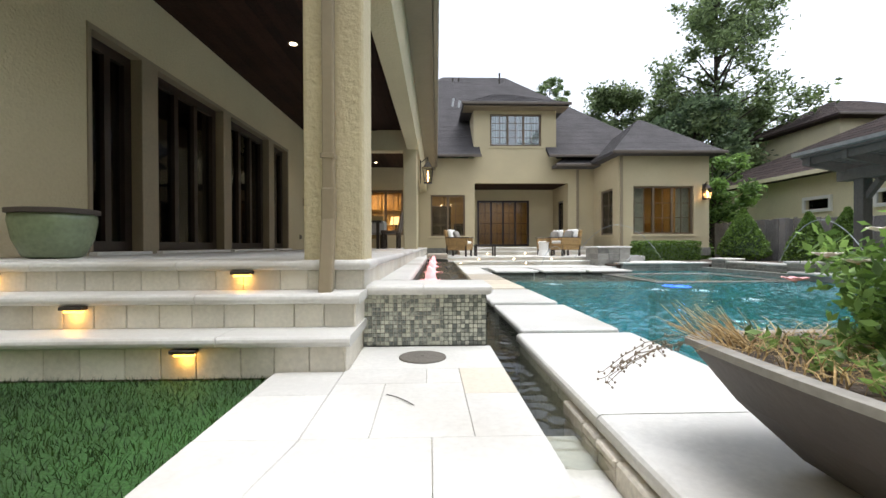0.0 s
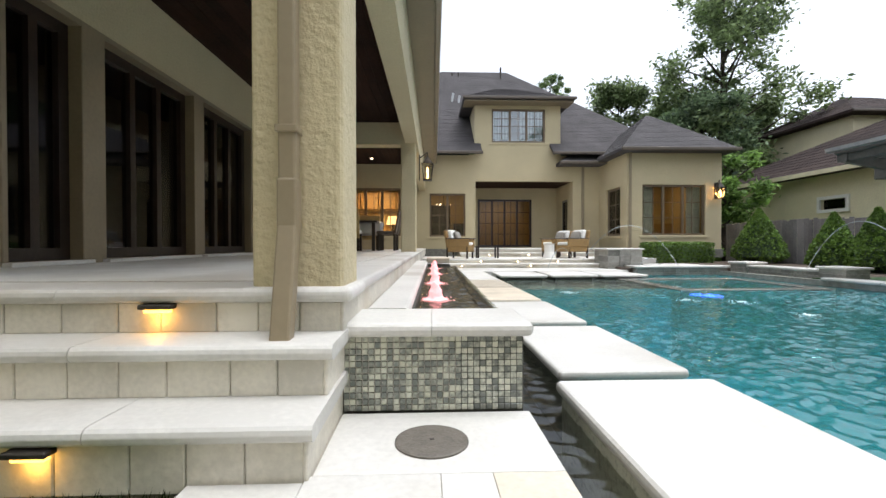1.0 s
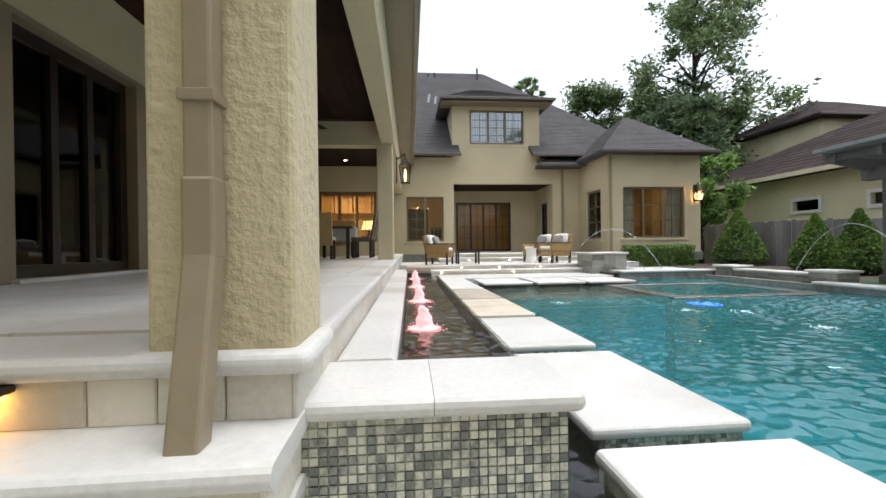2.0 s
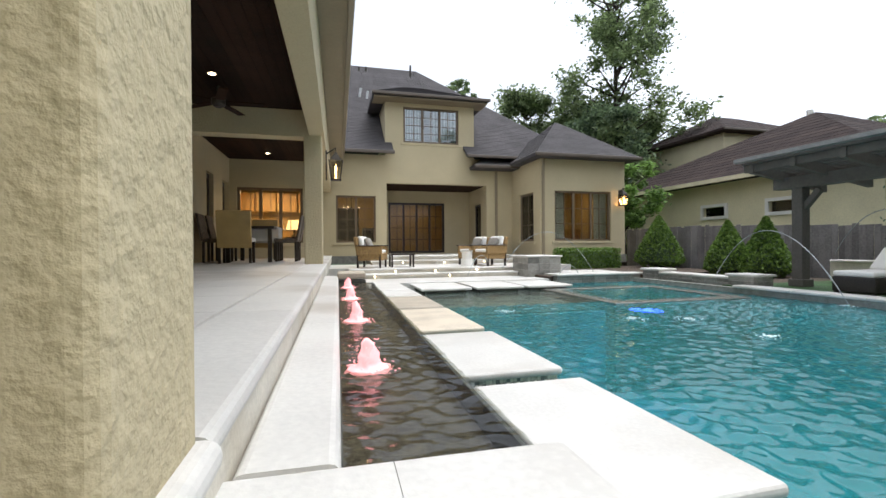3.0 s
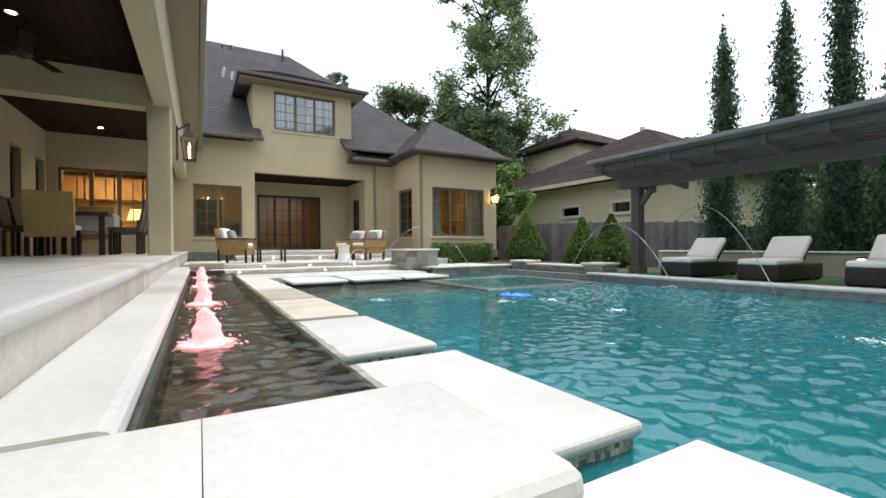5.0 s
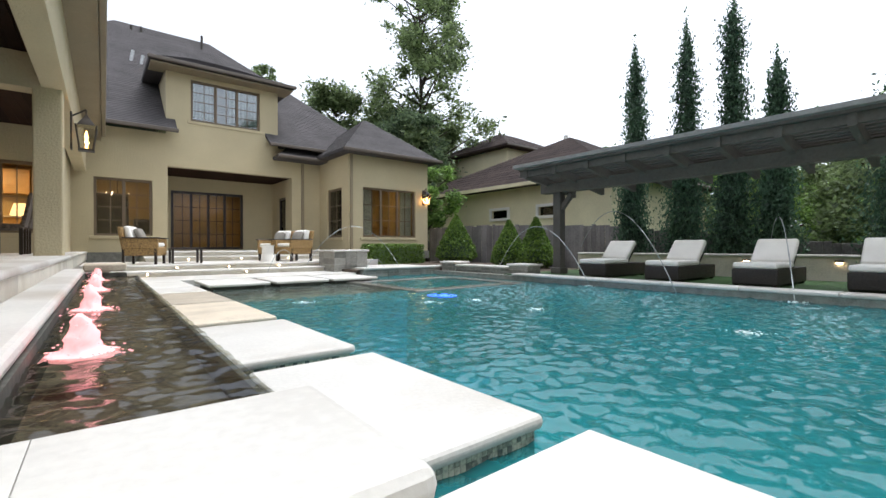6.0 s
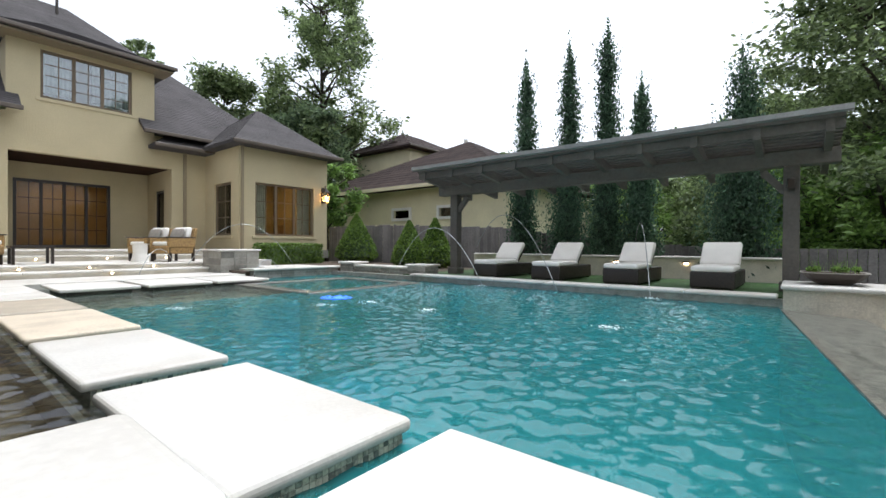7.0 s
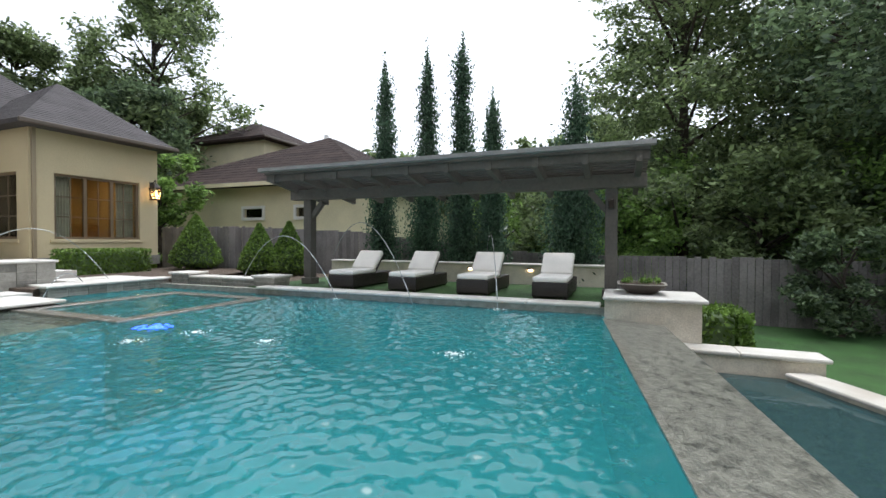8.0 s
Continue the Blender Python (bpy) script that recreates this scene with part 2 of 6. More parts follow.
def rod(bm, a, b, r0, r1=None, n=8):
    """A tapered round bar from a to b."""
    a, b = Vector(a), Vector(b)
    d = b - a
    m = Matrix.Translation((a + b) / 2) @ d.to_track_quat("Z", "Y").to_matrix().to_4x4()
    bmesh.ops.create_cone(bm, cap_ends=True, segments=n, radius1=r0, radius2=r0 if r1 is None else r1, depth=d.length, matrix=m)
    return bm


def lathe(bm, rings, n=24, at=(0, 0, 0), square=0.0):
    """Rings of (radius, z) round an axis; square pulls them towards a square plan."""
    loops = []
    for r, z in rings:
        loop = []
        for i in range(n):
            a = 2 * math.pi * (i + 0.5) / n
            c, s = math.cos(a), math.sin(a)
            k = 1 / max(abs(c), abs(s))
            k = 1 + (k - 1) * square
            loop.append(bm.verts.new((at[0] + r * c * k, at[1] + r * s * k, at[2] + z)))
        loops.append(loop)
    for lo, hi in zip(loops, loops[1:]):
        for i in range(n):
            bm.faces.new((lo[i], lo[(i + 1) % n], hi[(i + 1) % n], hi[i]))
    bm.faces.new(loops[0][::-1])
    bm.faces.new(loops[-1])
    return bm


def part(name, bm, material, parent=None, label="", smooth=False):
    me = bpy.data.meshes.new(name)
    bmesh.ops.recalc_face_normals(bm, faces=bm.faces)
    if smooth:
        for f in bm.faces:
            f.smooth = True
    bm.to_mesh(me)
    bm.free()
    me.materials.append(material)
    ob = new(name, me)
    ob.parent = parent
    if label:
        ob["label"] = label
    return ob


def raw(name, verts, faces, material, parent=None, label=""):
    me = bpy.data.meshes.new(name)
    me.from_pydata(verts, [], faces)
    me.materials.append(material)
    ob = new(name, me)
    ob.parent = parent
    if label:
        ob["label"] = label
    return ob


def sheet(name, pts, z, material, label, m=None):
    """A level water surface that faces up."""
    m = m or Matrix()
    ob = raw(name, [tuple(m @ Vector((x, y, z))) for x, y in pts], [tuple(range(len(pts)))], material)
    ob.visible_shadow = False
    return tagged(ob, label, "water", kind="structure")


def rippled(name, x0, x1, y0, y1, step, z, material, label, sources, swell, seed, keep=None, calm=None, m=None):
    """Water with real waves: rings (x, y, height, length, reach) round sources over a swell (shortest, longest, slope)."""
    xs, ys = np.arange(x0, x1 + step / 2, step), np.arange(y0, y1 + step / 2, step)
    xs[-1], ys[-1] = x1, y1
    gx, gy = np.meshgrid(xs, ys)
    h = np.zeros_like(gx)
    rng = np.random.default_rng(seed)
    waves = 26
    for k in range(waves):
        length = swell[0] * (swell[1] / swell[0]) ** (k / (waves - 1))
        a = rng.normal(1.35, 0.75)
        q = 2 * math.pi / length
        bend = 0.35 * length * np.sin(1.7 * gx + 0.9 * k) + 0.35 * length * np.sin(1.3 * gy + 1.7 * k)
        h += swell[2] * 1.414 / waves ** 0.5 / q * np.sin(q * (gx * math.cos(a) + gy * math.sin(a) + bend) + rng.uniform(0, 6.283))
    h *= 0.75 + 0.35 * np.sin(0.8 * gx + 1.1 * gy + seed)
    for sx, sy, amp, length, reach in sources:
        r = np.hypot(gx - sx, gy - sy) + 0.05 * length * np.sin(3 * np.arctan2(gy - sy, gx - sx) + sx)
        h += amp * np.exp(-r / reach) * np.sin(2 * math.pi * r / length)
    if calm:
        h *= calm(gx, gy)
    nx, ny = len(xs), len(ys)
    v = np.stack([gx.ravel(), gy.ravel(), z + h.ravel()], 1)
    i = (np.arange(ny - 1)[:, None] * nx + np.arange(nx - 1)[None]).ravel()
    f = np.stack([i, i + 1, i + nx + 1, i + nx], 1)
    if keep:
        f = f[keep(v[f, 0].mean(1), v[f, 1].mean(1))]
        used = np.unique(f)
        f, v = np.searchsorted(used, f), v[used]
    ob = raw(name, v.tolist(), f.tolist(), material)
    ob.data.polygons.foreach_set("use_smooth", [True] * len(ob.data.polygons))
    if m:
        ob.data.transform(m)
    ob.visible_shadow = False
    return tagged(ob, label, "water", kind="structure")


def thing(name, label, category, group="", at=(0, 0, 0), kind=""):
    ob = tagged(new(name), label, category, group, kind)
    ob.empty_display_size = 0.1
    ob.matrix_world = Matrix.Translation(at)
    return ob


def setting(name, bm, material, label, category=""):
    return tagged(part(name, bm, material), label, category or name.split("_")[0], kind="structure")


def wall(bm, a0, a1, z0, z1, t0, t1, holes, along="x"):
    """A wall of thickness t0..t1 along x or y with openings (a, b, low, high)."""
    xs = sorted({a0, a1, *[h[0] for h in holes], *[h[1] for h in holes]})
    zs = sorted({z0, z1, *[max(z0, h[2]) for h in holes], *[min(z1, h[3]) for h in holes]})

    def full(i, j):
        if not (0 <= i < len(xs) - 1 and 0 <= j < len(zs) - 1):
            return False
        x, z = (xs[i] + xs[i + 1]) / 2, (zs[j] + zs[j + 1]) / 2
        return not any(h[0] < x < h[1] and h[2] < z < h[3] for h in holes)

    made = {}

    def vert(i, j, t):
        if (i, j, t) not in made:
            made[i, j, t] = bm.verts.new((xs[i], t, zs[j]) if along == "x" else (t, xs[i], zs[j]))
        return made[i, j, t]

    for i in range(len(xs) - 1):
        for j in range(len(zs) - 1):
            if not full(i, j):
                continue
            ring = ((i, j), (i + 1, j), (i + 1, j + 1), (i, j + 1))
            for t in (t0, t1):
                bm.faces.new([vert(a, b, t) for a, b in ring])
            for (p, q), (di, dj) in zip(zip(ring, ring[1:] + ring[:1]), ((0, -1), (1, 0), (0, 1), (-1, 0))):
                if not full(i + di, j + dj):
                    bm.faces.new((vert(*p, t0), vert(*q, t0), vert(*q, t1), vert(*p, t1)))
    return bm


def turned(bm, m):
    bmesh.ops.transform(bm, matrix=m, verts=bm.verts)
    return bm


def window(parent, m, w, h, lights, cols, rows, frame_mat, glass_mat, name="window", sill=True, depth=0.1, fw=0.07):
    """A window in the local xz plane, facing -y: casing, lights, bars and panes."""
    lw = (w - 2 * fw) / lights
    edges = [(fw + i * lw + (0.04 if i else 0), fw + (i + 1) * lw - (0.04 if i < lights - 1 else 0)) for i in range(lights)]
    bm = wall(bmesh.new(), 0, w, 0, h, 0, depth, [(a, b, fw, h - fw) for a, b in edges])
    casing = part(name, turned(bm, m), frame_mat, parent)
    for i in range(lights):
        x0, x1 = fw + i * lw + 0.04, fw + (i + 1) * lw - 0.04
        for c in range(1, cols):
            x = x0 + (x1 - x0) * c / cols
            part("glazing_bar", turned(boxed(x - 0.011, x + 0.011, 0.035, 0.06, fw, h - fw), m), frame_mat, casing)
        for r in range(1, rows):
            z = fw + (h - 2 * fw) * r / rows
            part("glazing_bar", turned(boxed(x0, x1, 0.037, 0.058, z - 0.011, z + 0.011), m), frame_mat, casing)
        pane = part("pane", turned(boxed(x0 - 0.03, x1 + 0.03, 0.044, 0.05, fw - 0.02, h - fw + 0.02), m), glass_mat, casing)
        pane.visible_shadow = False
    if sill:
        part("window_sill", turned(boxed(-0.1, w + 0.1, -0.09, 0.02, -0.1, -0.003, 0.012), m), STUCCO, casing)
    return casing


def leaves(centres, radii, count, size, seed, flat=0.6, spread=0.55):
    """Small bent leaf clumps spread through ellipsoids."""
    rng = np.random.default_rng(seed)
    vs, fs = [], []
    vol = np.array([r[0] * r[1] + r[1] * r[2] for r in radii])
    per = np.maximum(4, (count * vol / vol.sum()).astype(int))
    for c, r, k in zip(centres, radii, per):
        d = rng.normal(size=(k, 3)) * spread
        p = np.array(c) + np.clip(d, -1.7, 1.7) * np.array(r)
        u = rng.normal(size=(k, 3))
        u[:, 2] *= flat
        u /= np.linalg.norm(u, axis=1)[:, None]
        w = np.cross(u, rng.normal(size=(k, 3)))
        w /= np.linalg.norm(w, axis=1)[:, None] + 1e-9
        s = size * (0.5 + rng.random((k, 1)))
        a, b2, c2, d2 = p - u * s, p + w * s * 0.42, p + u * s, p - w * s * 0.42
        vs.append(np.stack([a, b2, c2, d2], 1).reshape(-1, 3))
    v = np.concatenate(vs)
    f = np.arange(len(v)).reshape(-1, 4)
    return v.tolist(), f.tolist()


def clumps(base, top, radius, n, seed, taper=0.5, squash=0.7, lean=(0, 0)):
    """Ellipsoids that make up an uneven crown between two heights."""
    rng = random.Random(seed)
    cs, rs = [], []
    for i in range(n):
        t = rng.random()
        z = base + (top - base) * t
        spread = radius * (1 - taper * t) * rng.random() ** 0.6 * (0.75 + 0.5 * rng.random())
        a = rng.random() * 6.283
        r = radius * (0.1 + 0.17 * rng.random()) * (1 - 0.4 * taper * t)
        cs.append((spread * math.cos(a) + lean[0] * t, spread * math.sin(a) + lean[1] * t, z))
        rs.append((r, r, r * squash))
    return cs, rs


def tree(name, label, at, height, radius, crown_base, seed, material, leaf=0.16, count=9000, n=26, taper=0.5, trunk=0.16, group="", limbs=9, squash=0.7, lean=(0, 0)):
    t = thing(name, label, "tree", group, at)
    rng = random.Random(seed)
    bm = bmesh.new()
    px, py, pz, pr = 0.0, 0.0, 0.0, trunk
    steps = 7
    for i in range(steps):
        nx, ny = px + rng.uniform(-0.12, 0.12) + lean[0] / steps, py + rng.uniform(-0.12, 0.12) + lean[1] / steps
        nz, nr = height * 0.95 * (i + 1) / steps, max(0.02, trunk * (1 - (i + 1) / steps * 0.92))
        rod(bm, (px, py, pz), (nx, ny, nz), pr, nr, 9)
        px, py, pz, pr = nx, ny, nz, nr
    cs, rs = clumps(crown_base, height, radius, n, seed, taper, squash, lean)
    for c in cs[:limbs * 2]:
        z0 = max(crown_base * 0.8, c[2] - 0.5 * math.hypot(c[0], c[1]) - 0.3)
        k = min(1, z0 / height)
        rod(bm, (lean[0] * k, lean[1] * k, z0), c, trunk * 0.32, 0.012, 6)
    part("trunk", bm, BARK, t)
    v, f = leaves(cs, rs, count, leaf, seed)
    raw("crown", v, f, material, t)
    return t


def hedge(name, label, x0, x1, y0, y1, z0, z1, material, seed, count, leaf, category="hedge", group=""):
    """A clipped block: a twig core with leaves all over it."""
    t = thing(name, label, category, group, ((x0 + x1) / 2, (y0 + y1) / 2, z0))
    rng = np.random.default_rng(seed)
    w, d, h = (x1 - x0) / 2, (y1 - y0) / 2, z1 - z0
    part("twig_core", boxed(-w * 0.88, w * 0.88, -d * 0.8, d * 0.8, 0, h * 0.9, 0.05), BARK if material is not BOX else LEAF_DARK, t)
    p = rng.uniform(-1, 1, (count, 3))
    ax = rng.choice(3, count, p=[0.2, 0.4, 0.4])
    sg = np.where(rng.random(count) < 0.5, -1, 1)
    p[np.arange(count), ax] = sg * (0.9 + 0.16 * rng.random(count))
    p = p * np.array([w, d, h / 2]) + np.array([0, 0, h / 2])
    p[:, 2] = np.maximum(p[:, 2], 0.01)
    u = rng.normal(size=(count, 3))
    u /= np.linalg.norm(u, axis=1)[:, None]
    v = np.cross(u, rng.normal(size=(count, 3)))
    v /= np.linalg.norm(v, axis=1)[:, None]
    s = leaf * (0.6 + 0.8 * rng.random((count, 1)))
    q = np.stack([p - u * s, p + v * s * 0.5, p + u * s, p - v * s * 0.5], 1).reshape(-1, 3)
    raw("foliage", q.tolist(), np.arange(len(q)).reshape(-1, 4).tolist(), material, t)
    return t

# ---- the ground and the pool ----
WING = Matrix.Translation((-0.34, 2.68, 0)) @ Matrix.Rotation(radians(-1.0), 4, "Z") @ Matrix.Translation((0.34, -2.68, 0))

bm = bmesh.new()
for x0, x1, y0, y1 in ((-200, -0.2, -200, 260), (11.4, 260, -200, 260), (-0.2, 11.4, -200, 0.55), (-0.2, 11.4, 12.6, 260)):
    vs = [bm.verts.new(p) for p in ((x0, y0, -0.78), (x1, y0, -0.78), (x1, y1, -0.78), (x0, y1, -0.78))]
    bm.faces.new(vs)
setting("ground", bm, TURF, "wide green lawn round the garden and houses", "ground")
setting("ground_lawn", boxed(-9, -0.675, -6, 2.262, -0.78, 0.0, 0.01), TURF, "dense green lawn beside the stone walkway", "lawn")

bm = bmesh.new()
box(bm, 1.3, 7.5, 1.2, 12.6, -1.65, -1.5)
box(bm, 7.4, 7.6, 1.2, 12.6, -1.5, -0.13)
box(bm, 1.2, 1.32, 1.2, 12.6, -1.5, -0.14)
box(bm, 1.32, 4.2, 8.45, 8.6, -1.5, -0.24)
setting("pool_basin", bm, PLASTER, "teal plastered swimming pool basin", "pool")
setting("pool_ledge", boxed(1.32, 4.2, 8.6, 12.6, -0.6, -0.22), PLASTER_SHALLOW, "shallow grey-green tanning ledge under water", "pool")
setting("pool_moat", boxed(0.2, 1.2, 1.6, 12.6, -0.8, -0.42), DARKPOOL, "dark lined water channel beside the stepping slabs", "channel")
BUBBLERS = (4.2, 5.5, 6.9, 8.2)
SPLASHES = ((4.12, 5.66), (4.4, 3.61), (3.58, 6.97), (4.17, 6.75), (2.23, 8.0), (4.4, 8.8), (7.28, 7.0), (7.28, 3.95))
rippled("water", 0.8, 7.5, 1.5, 12.5, 0.02, -0.1, WATER, "rippled teal swimming pool water", [(x, y, 0.0035, 0.13, 0.9) for x, y in SPLASHES] + [(6.3, 3.3, 0.0042, 0.15, 0.9)], (0.075, 0.24, 0.2), 8,
        keep=lambda x, y: ((x > 1.3) | (y > 3.0)) & (y > 1.71 + (x - 1.55) * 0.12) & ~((x < 4.2) & (y > 8.6)),
        calm=lambda x, y: np.clip((y - 1.72 - (x - 1.55) * 0.12) / 0.35, 0.1, 1.0))
sheet("water_ledge", ((0.8, 8.6), (4.2, 8.6), (4.2, 12.5), (0.8, 12.5)), -0.1, WATER_SHALLOW, "clear shallow water over the tanning ledge")
rippled("water_channel", 0.36, 0.798, 1.6, 12.5, 0.018, -0.1, WATER_MOAT, "dark rippled water in the channel beside the slabs", [(0.5, 2.6, 0.002, 0.1, 0.8)], (0.06, 0.2, 0.17), 12)

# spa with a flush stone rim
spa = thing("spa", "square spa with flush grey stone rim in the pool", "spa", at=(5.55, 9.45, -1.5))
bm = bmesh.new()
for a in ((-1.35, 1.35, -1.25, -1.0), (-1.35, 1.35, 1.0, 1.25), (-1.35, -1.1, -1.0, 1.0), (1.1, 1.35, -1.0, 1.0)):
    box(bm, *a, 0, 1.425, 0.01, 1)
part("rim", bm, mat("dark wet stone", (0.14, 0.135, 0.115), 0.25, 0.2, 9, 50, 0.3), spa)
part("basin", boxed(-1.1, 1.1, -1.0, 1.0, 0, 0.5), PLASTER, spa)

# weir wall over which the pool spills, and the catch basin below it
bm = bmesh.new()
pts = [(1.55, 1.03), (7.05, 1.6), (7.05, 2.38), (1.55, 1.72)]
lo = [bm.verts.new((x, y, -1.5)) for x, y in pts]
hi = [bm.verts.new((x, y, -0.088 if i > 1 else -0.14)) for i, (x, y) in enumerate(pts)]
bm.faces.new(hi)
for i in range(4):
    bm.faces.new((lo[i], lo[(i + 1) % 4], hi[(i + 1) % 4], hi[i]))
WEIR = mat("wet grey mosaic stone", (0.12, 0.12, 0.1), 0.28, 0.44, 11.0, 45, 0.8)
setting("weir_wall", bm, WEIR, "wet grey mosaic spill wall along the pool", "wall")
sheet("water_catch_basin", ((1.84, 1.05), (1.84, -2.3), (6.95, 0.3), (6.95, 1.58)), -0.67, WATER_CATCH, "dark still water in the low catch basin")
bm = bmesh.new()
rows = [[bm.verts.new((x, y, z)) for x, y in ((1.8, -2.35), (7.0, 0.28), (7.0, 1.6), (1.8, 1.06))] for z in (-0.77, -0.74)]
bm.faces.new(rows[0][::-1])
bm.faces.new(rows[1])
for i in range(4):
    bm.faces.new((rows[0][i], rows[0][(i + 1) % 4], rows[1][(i + 1) % 4], rows[1][i]))
setting("catch_basin_floor", bm, DARKPOOL, "dark floor of the low catch basin", "basin")
LOW = Matrix.Translation((6.9, 0.3, 0)) @ Matrix.Rotation(radians(27), 4, "Z")
setting("catch_basin_wall", turned(boxed(-6.0, 0.0, -0.3, -0.02, -1.2, -0.63), LOW), LEDGE_WALL, "low pale stone wall round the catch basin", "wall")
setting("catch_basin_end", boxed(7.0, 7.3, -0.12, 1.7, -1.2, -0.45), LEDGE_WALL, "low pale stone end wall of the catch basin", "wall")
for k in range(5):
    tagged(part("coping_slab", turned(boxed(-1.2 * k - 1.196, -1.2 * k, -0.34, 0.02, -0.63, -0.58, 0.02), LOW), TRAV), "cream travertine coping on the low basin wall", "coping", "basin copings")
for a, b in ((-0.17, 0.75), (0.754, 1.72)):
    tagged(part("coping_slab", boxed(6.94, 7.36, a, b, -0.45, -0.395, 0.02), TRAV), "cream travertine coping on the low basin wall", "coping", "basin copings")


def slab(name, x0, x1, y0, y1, top, thick, material, parent=None, bevel=0.02, along=""):
    w, d = (x1 - x0) / 2, (y1 - y0) / 2
    ob = part(name, boxed(-w, w, -d, d, -thick, 0, bevel, 3, along), material, parent, smooth=False)
    ob.location = ((x0 + x1) / 2, (y0 + y1) / 2, top)
    return ob


# stepping slabs in the water beside the raised trough
PADS = ((3.38, 4.69), (4.91, 6.27), (6.47, 7.97), (8.12, 9.45), (9.6, 10.5), (10.62, 12.2))
for i, (y0, y1) in enumerate(PADS):
    old = i in (2, 3)
    s = thing("stepping_slab", "large weathered brown travertine slab over the water" if old else "large cream travertine slab with rounded edge over the water", "slab", "slabs along the pool", (1.05, (y0 + y1) / 2, -1.5))
    h = (y1 - y0) / 2
    x0 = -0.36
    part("slab_top", boxed(x0, 0.37, -h, h, 1.445, 1.502, 0.024, 3), TRAV_OLD if old else TRAV, s)
    part("support", boxed(-0.31, 0.34, -h + 0.03, h - 0.03, 0.0, 1.446), MOSAIC, s, "dark mosaic support")
    bm = bmesh.new()
    for r in range(4):
        for c in range(26):
            box(bm, -0.308 + 0.0248 * c, -0.286 + 0.0248 * c, -h + 0.024, -h + 0.031, 1.348 + 0.0246 * r, 1.37 + 0.0246 * r)
    tagged(part("tiles", bm, MOSAIC, s), kind="stuff")
for x0 in (1.6, 2.74, 3.86):
    s = thing("stepping_slab", "cream travertine slab across the shallow ledge", "slab", "slabs across the ledge", (x0 + 0.53, 11.3, -0.22))
    part("slab_top", boxed(-0.52, 0.52, -0.68, 0.68, 0.17, 0.222, 0.02, 3), TRAV, s)
    part("support", boxed(-0.42, 0.42, -0.58, 0.58, 0, 0.17), DARKPOOL, s)

# raised slab wall beside the walkway
bm = boxed(0.64, 1.395, -4, 3.15, -1.2, -0.049)
box(bm, 1.395, 1.82, -4, 1.3, -1.2, -0.049)
setting("wall_slab_base", bm, MOSAIC, "mosaic faced base under the pool side slabs", "wall")
for y0, y1, x0, x1 in ((1.76, 3.18, 0.62, 1.425), (0.32, 1.752, 0.62, 1.33), (-1.2, 0.312, 0.62, 1.33), (0.32, 1.752, 1.338, 1.85), (-1.2, 0.312, 1.338, 1.85)):
    tagged(slab("coping_slab", x0, x1, y0, y1, 0.012, 0.062, TRAV, None, 0.026, "y"), "thick cream travertine coping slab beside the pool", "slab", "pool side slabs", "structure")

rng = random.Random(4)
stone_wall = thing("stone_facing", "rough pale stacked stone facing under the slabs", "wall", at=(0.62, 0, -0.3), kind="structure")
y = -1.0
while y < 2.0:
    z = 0.0
    w = rng.uniform(0.12, 0.24)
    while z < 0.235:
        h = min(rng.uniform(0.06, 0.12), 0.25 - z)
        o = rng.uniform(0, 0.014)
        st = part("stone", boxed(-0.012 - o, 0.03, 0.004, w - 0.004, z + 0.003, z + h - 0.003, 0.007, 1), LEDGE_WALL, stone_wall)
        st.location = (0, y, 0)
        z += h
    y += w

# walkway of travertine slabs with a drain cover
WALK = [(-0.34, 0.386, 2.298, 2.755), (-0.67, -0.358, 1.948, 2.262), (-0.356, 0.022, 2.08, 2.296), (0.024, 0.172, 2.08, 2.296), (0.174, 0.386, 1.948, 2.296),
        (-0.67, -0.358, 1.556, 1.946), (-0.356, -0.15, 1.556, 2.078), (-0.148, 0.172, 1.556, 2.078), (0.174, 0.386, 1.556, 1.946)]
for x0, x1, y0, y1 in WALK:
    tagged(slab("paving_slab", x0, x1, y0, y1, 0.03, 0.05, TRAV_TAN if (x0, y0) in ((0.174, 1.948), (0.024, 1.948)) else TRAV, None, 0.002), "cream travertine paving slab of the walkway", "slab", "walkway slabs", "structure")
# rounded front border of the walkway, mitred at the lawn's corner
for pts in (((-0.67, 1.24), (-0.4, 1.24), (-0.356, 1.553), (-0.67, 1.553)), ((-0.396, 1.24), (0.04, 1.24), (0.04, 1.553), (-0.352, 1.553)), ((0.043, 1.24), (0.386, 1.24), (0.386, 1.553), (0.043, 1.553))):
    bm = bmesh.new()
    rows = [[bm.verts.new((x, y + dy * (1 if i < 2 else 0), z)) for i, (x, y) in enumerate(pts)] for dy, z in ((0.0, -0.02), (-0.012, -0.005), (-0.012, 0.012), (0.002, 0.025), (0.02, 0.03))]
    for lo, hi in zip(rows, rows[1:]):
        for i in range(4):
            bm.faces.new((lo[i], lo[(i + 1) % 4], hi[(i + 1) % 4], hi[i]))
    bm.faces.new(rows[-1])
    bm.faces.new(rows[0][::-1])
    tagged(part("border_slab", bm, TRAV), "cream travertine border slab with rounded front edge", "slab", "walkway borders", "structure")
setting("walkway_bed", boxed(-0.672, 0.388, 1.27, 2.76, -0.78, 0.022), GROUT, "mortar bed under the walkway slabs", "pavement")
tagged(slab("paving_slab", 0.389, 0.606, 1.22, 1.92, -0.13, 0.05, TRAV, None, 0.012), "cream travertine slab closing the channel", "slab", "walkway slabs", "structure")
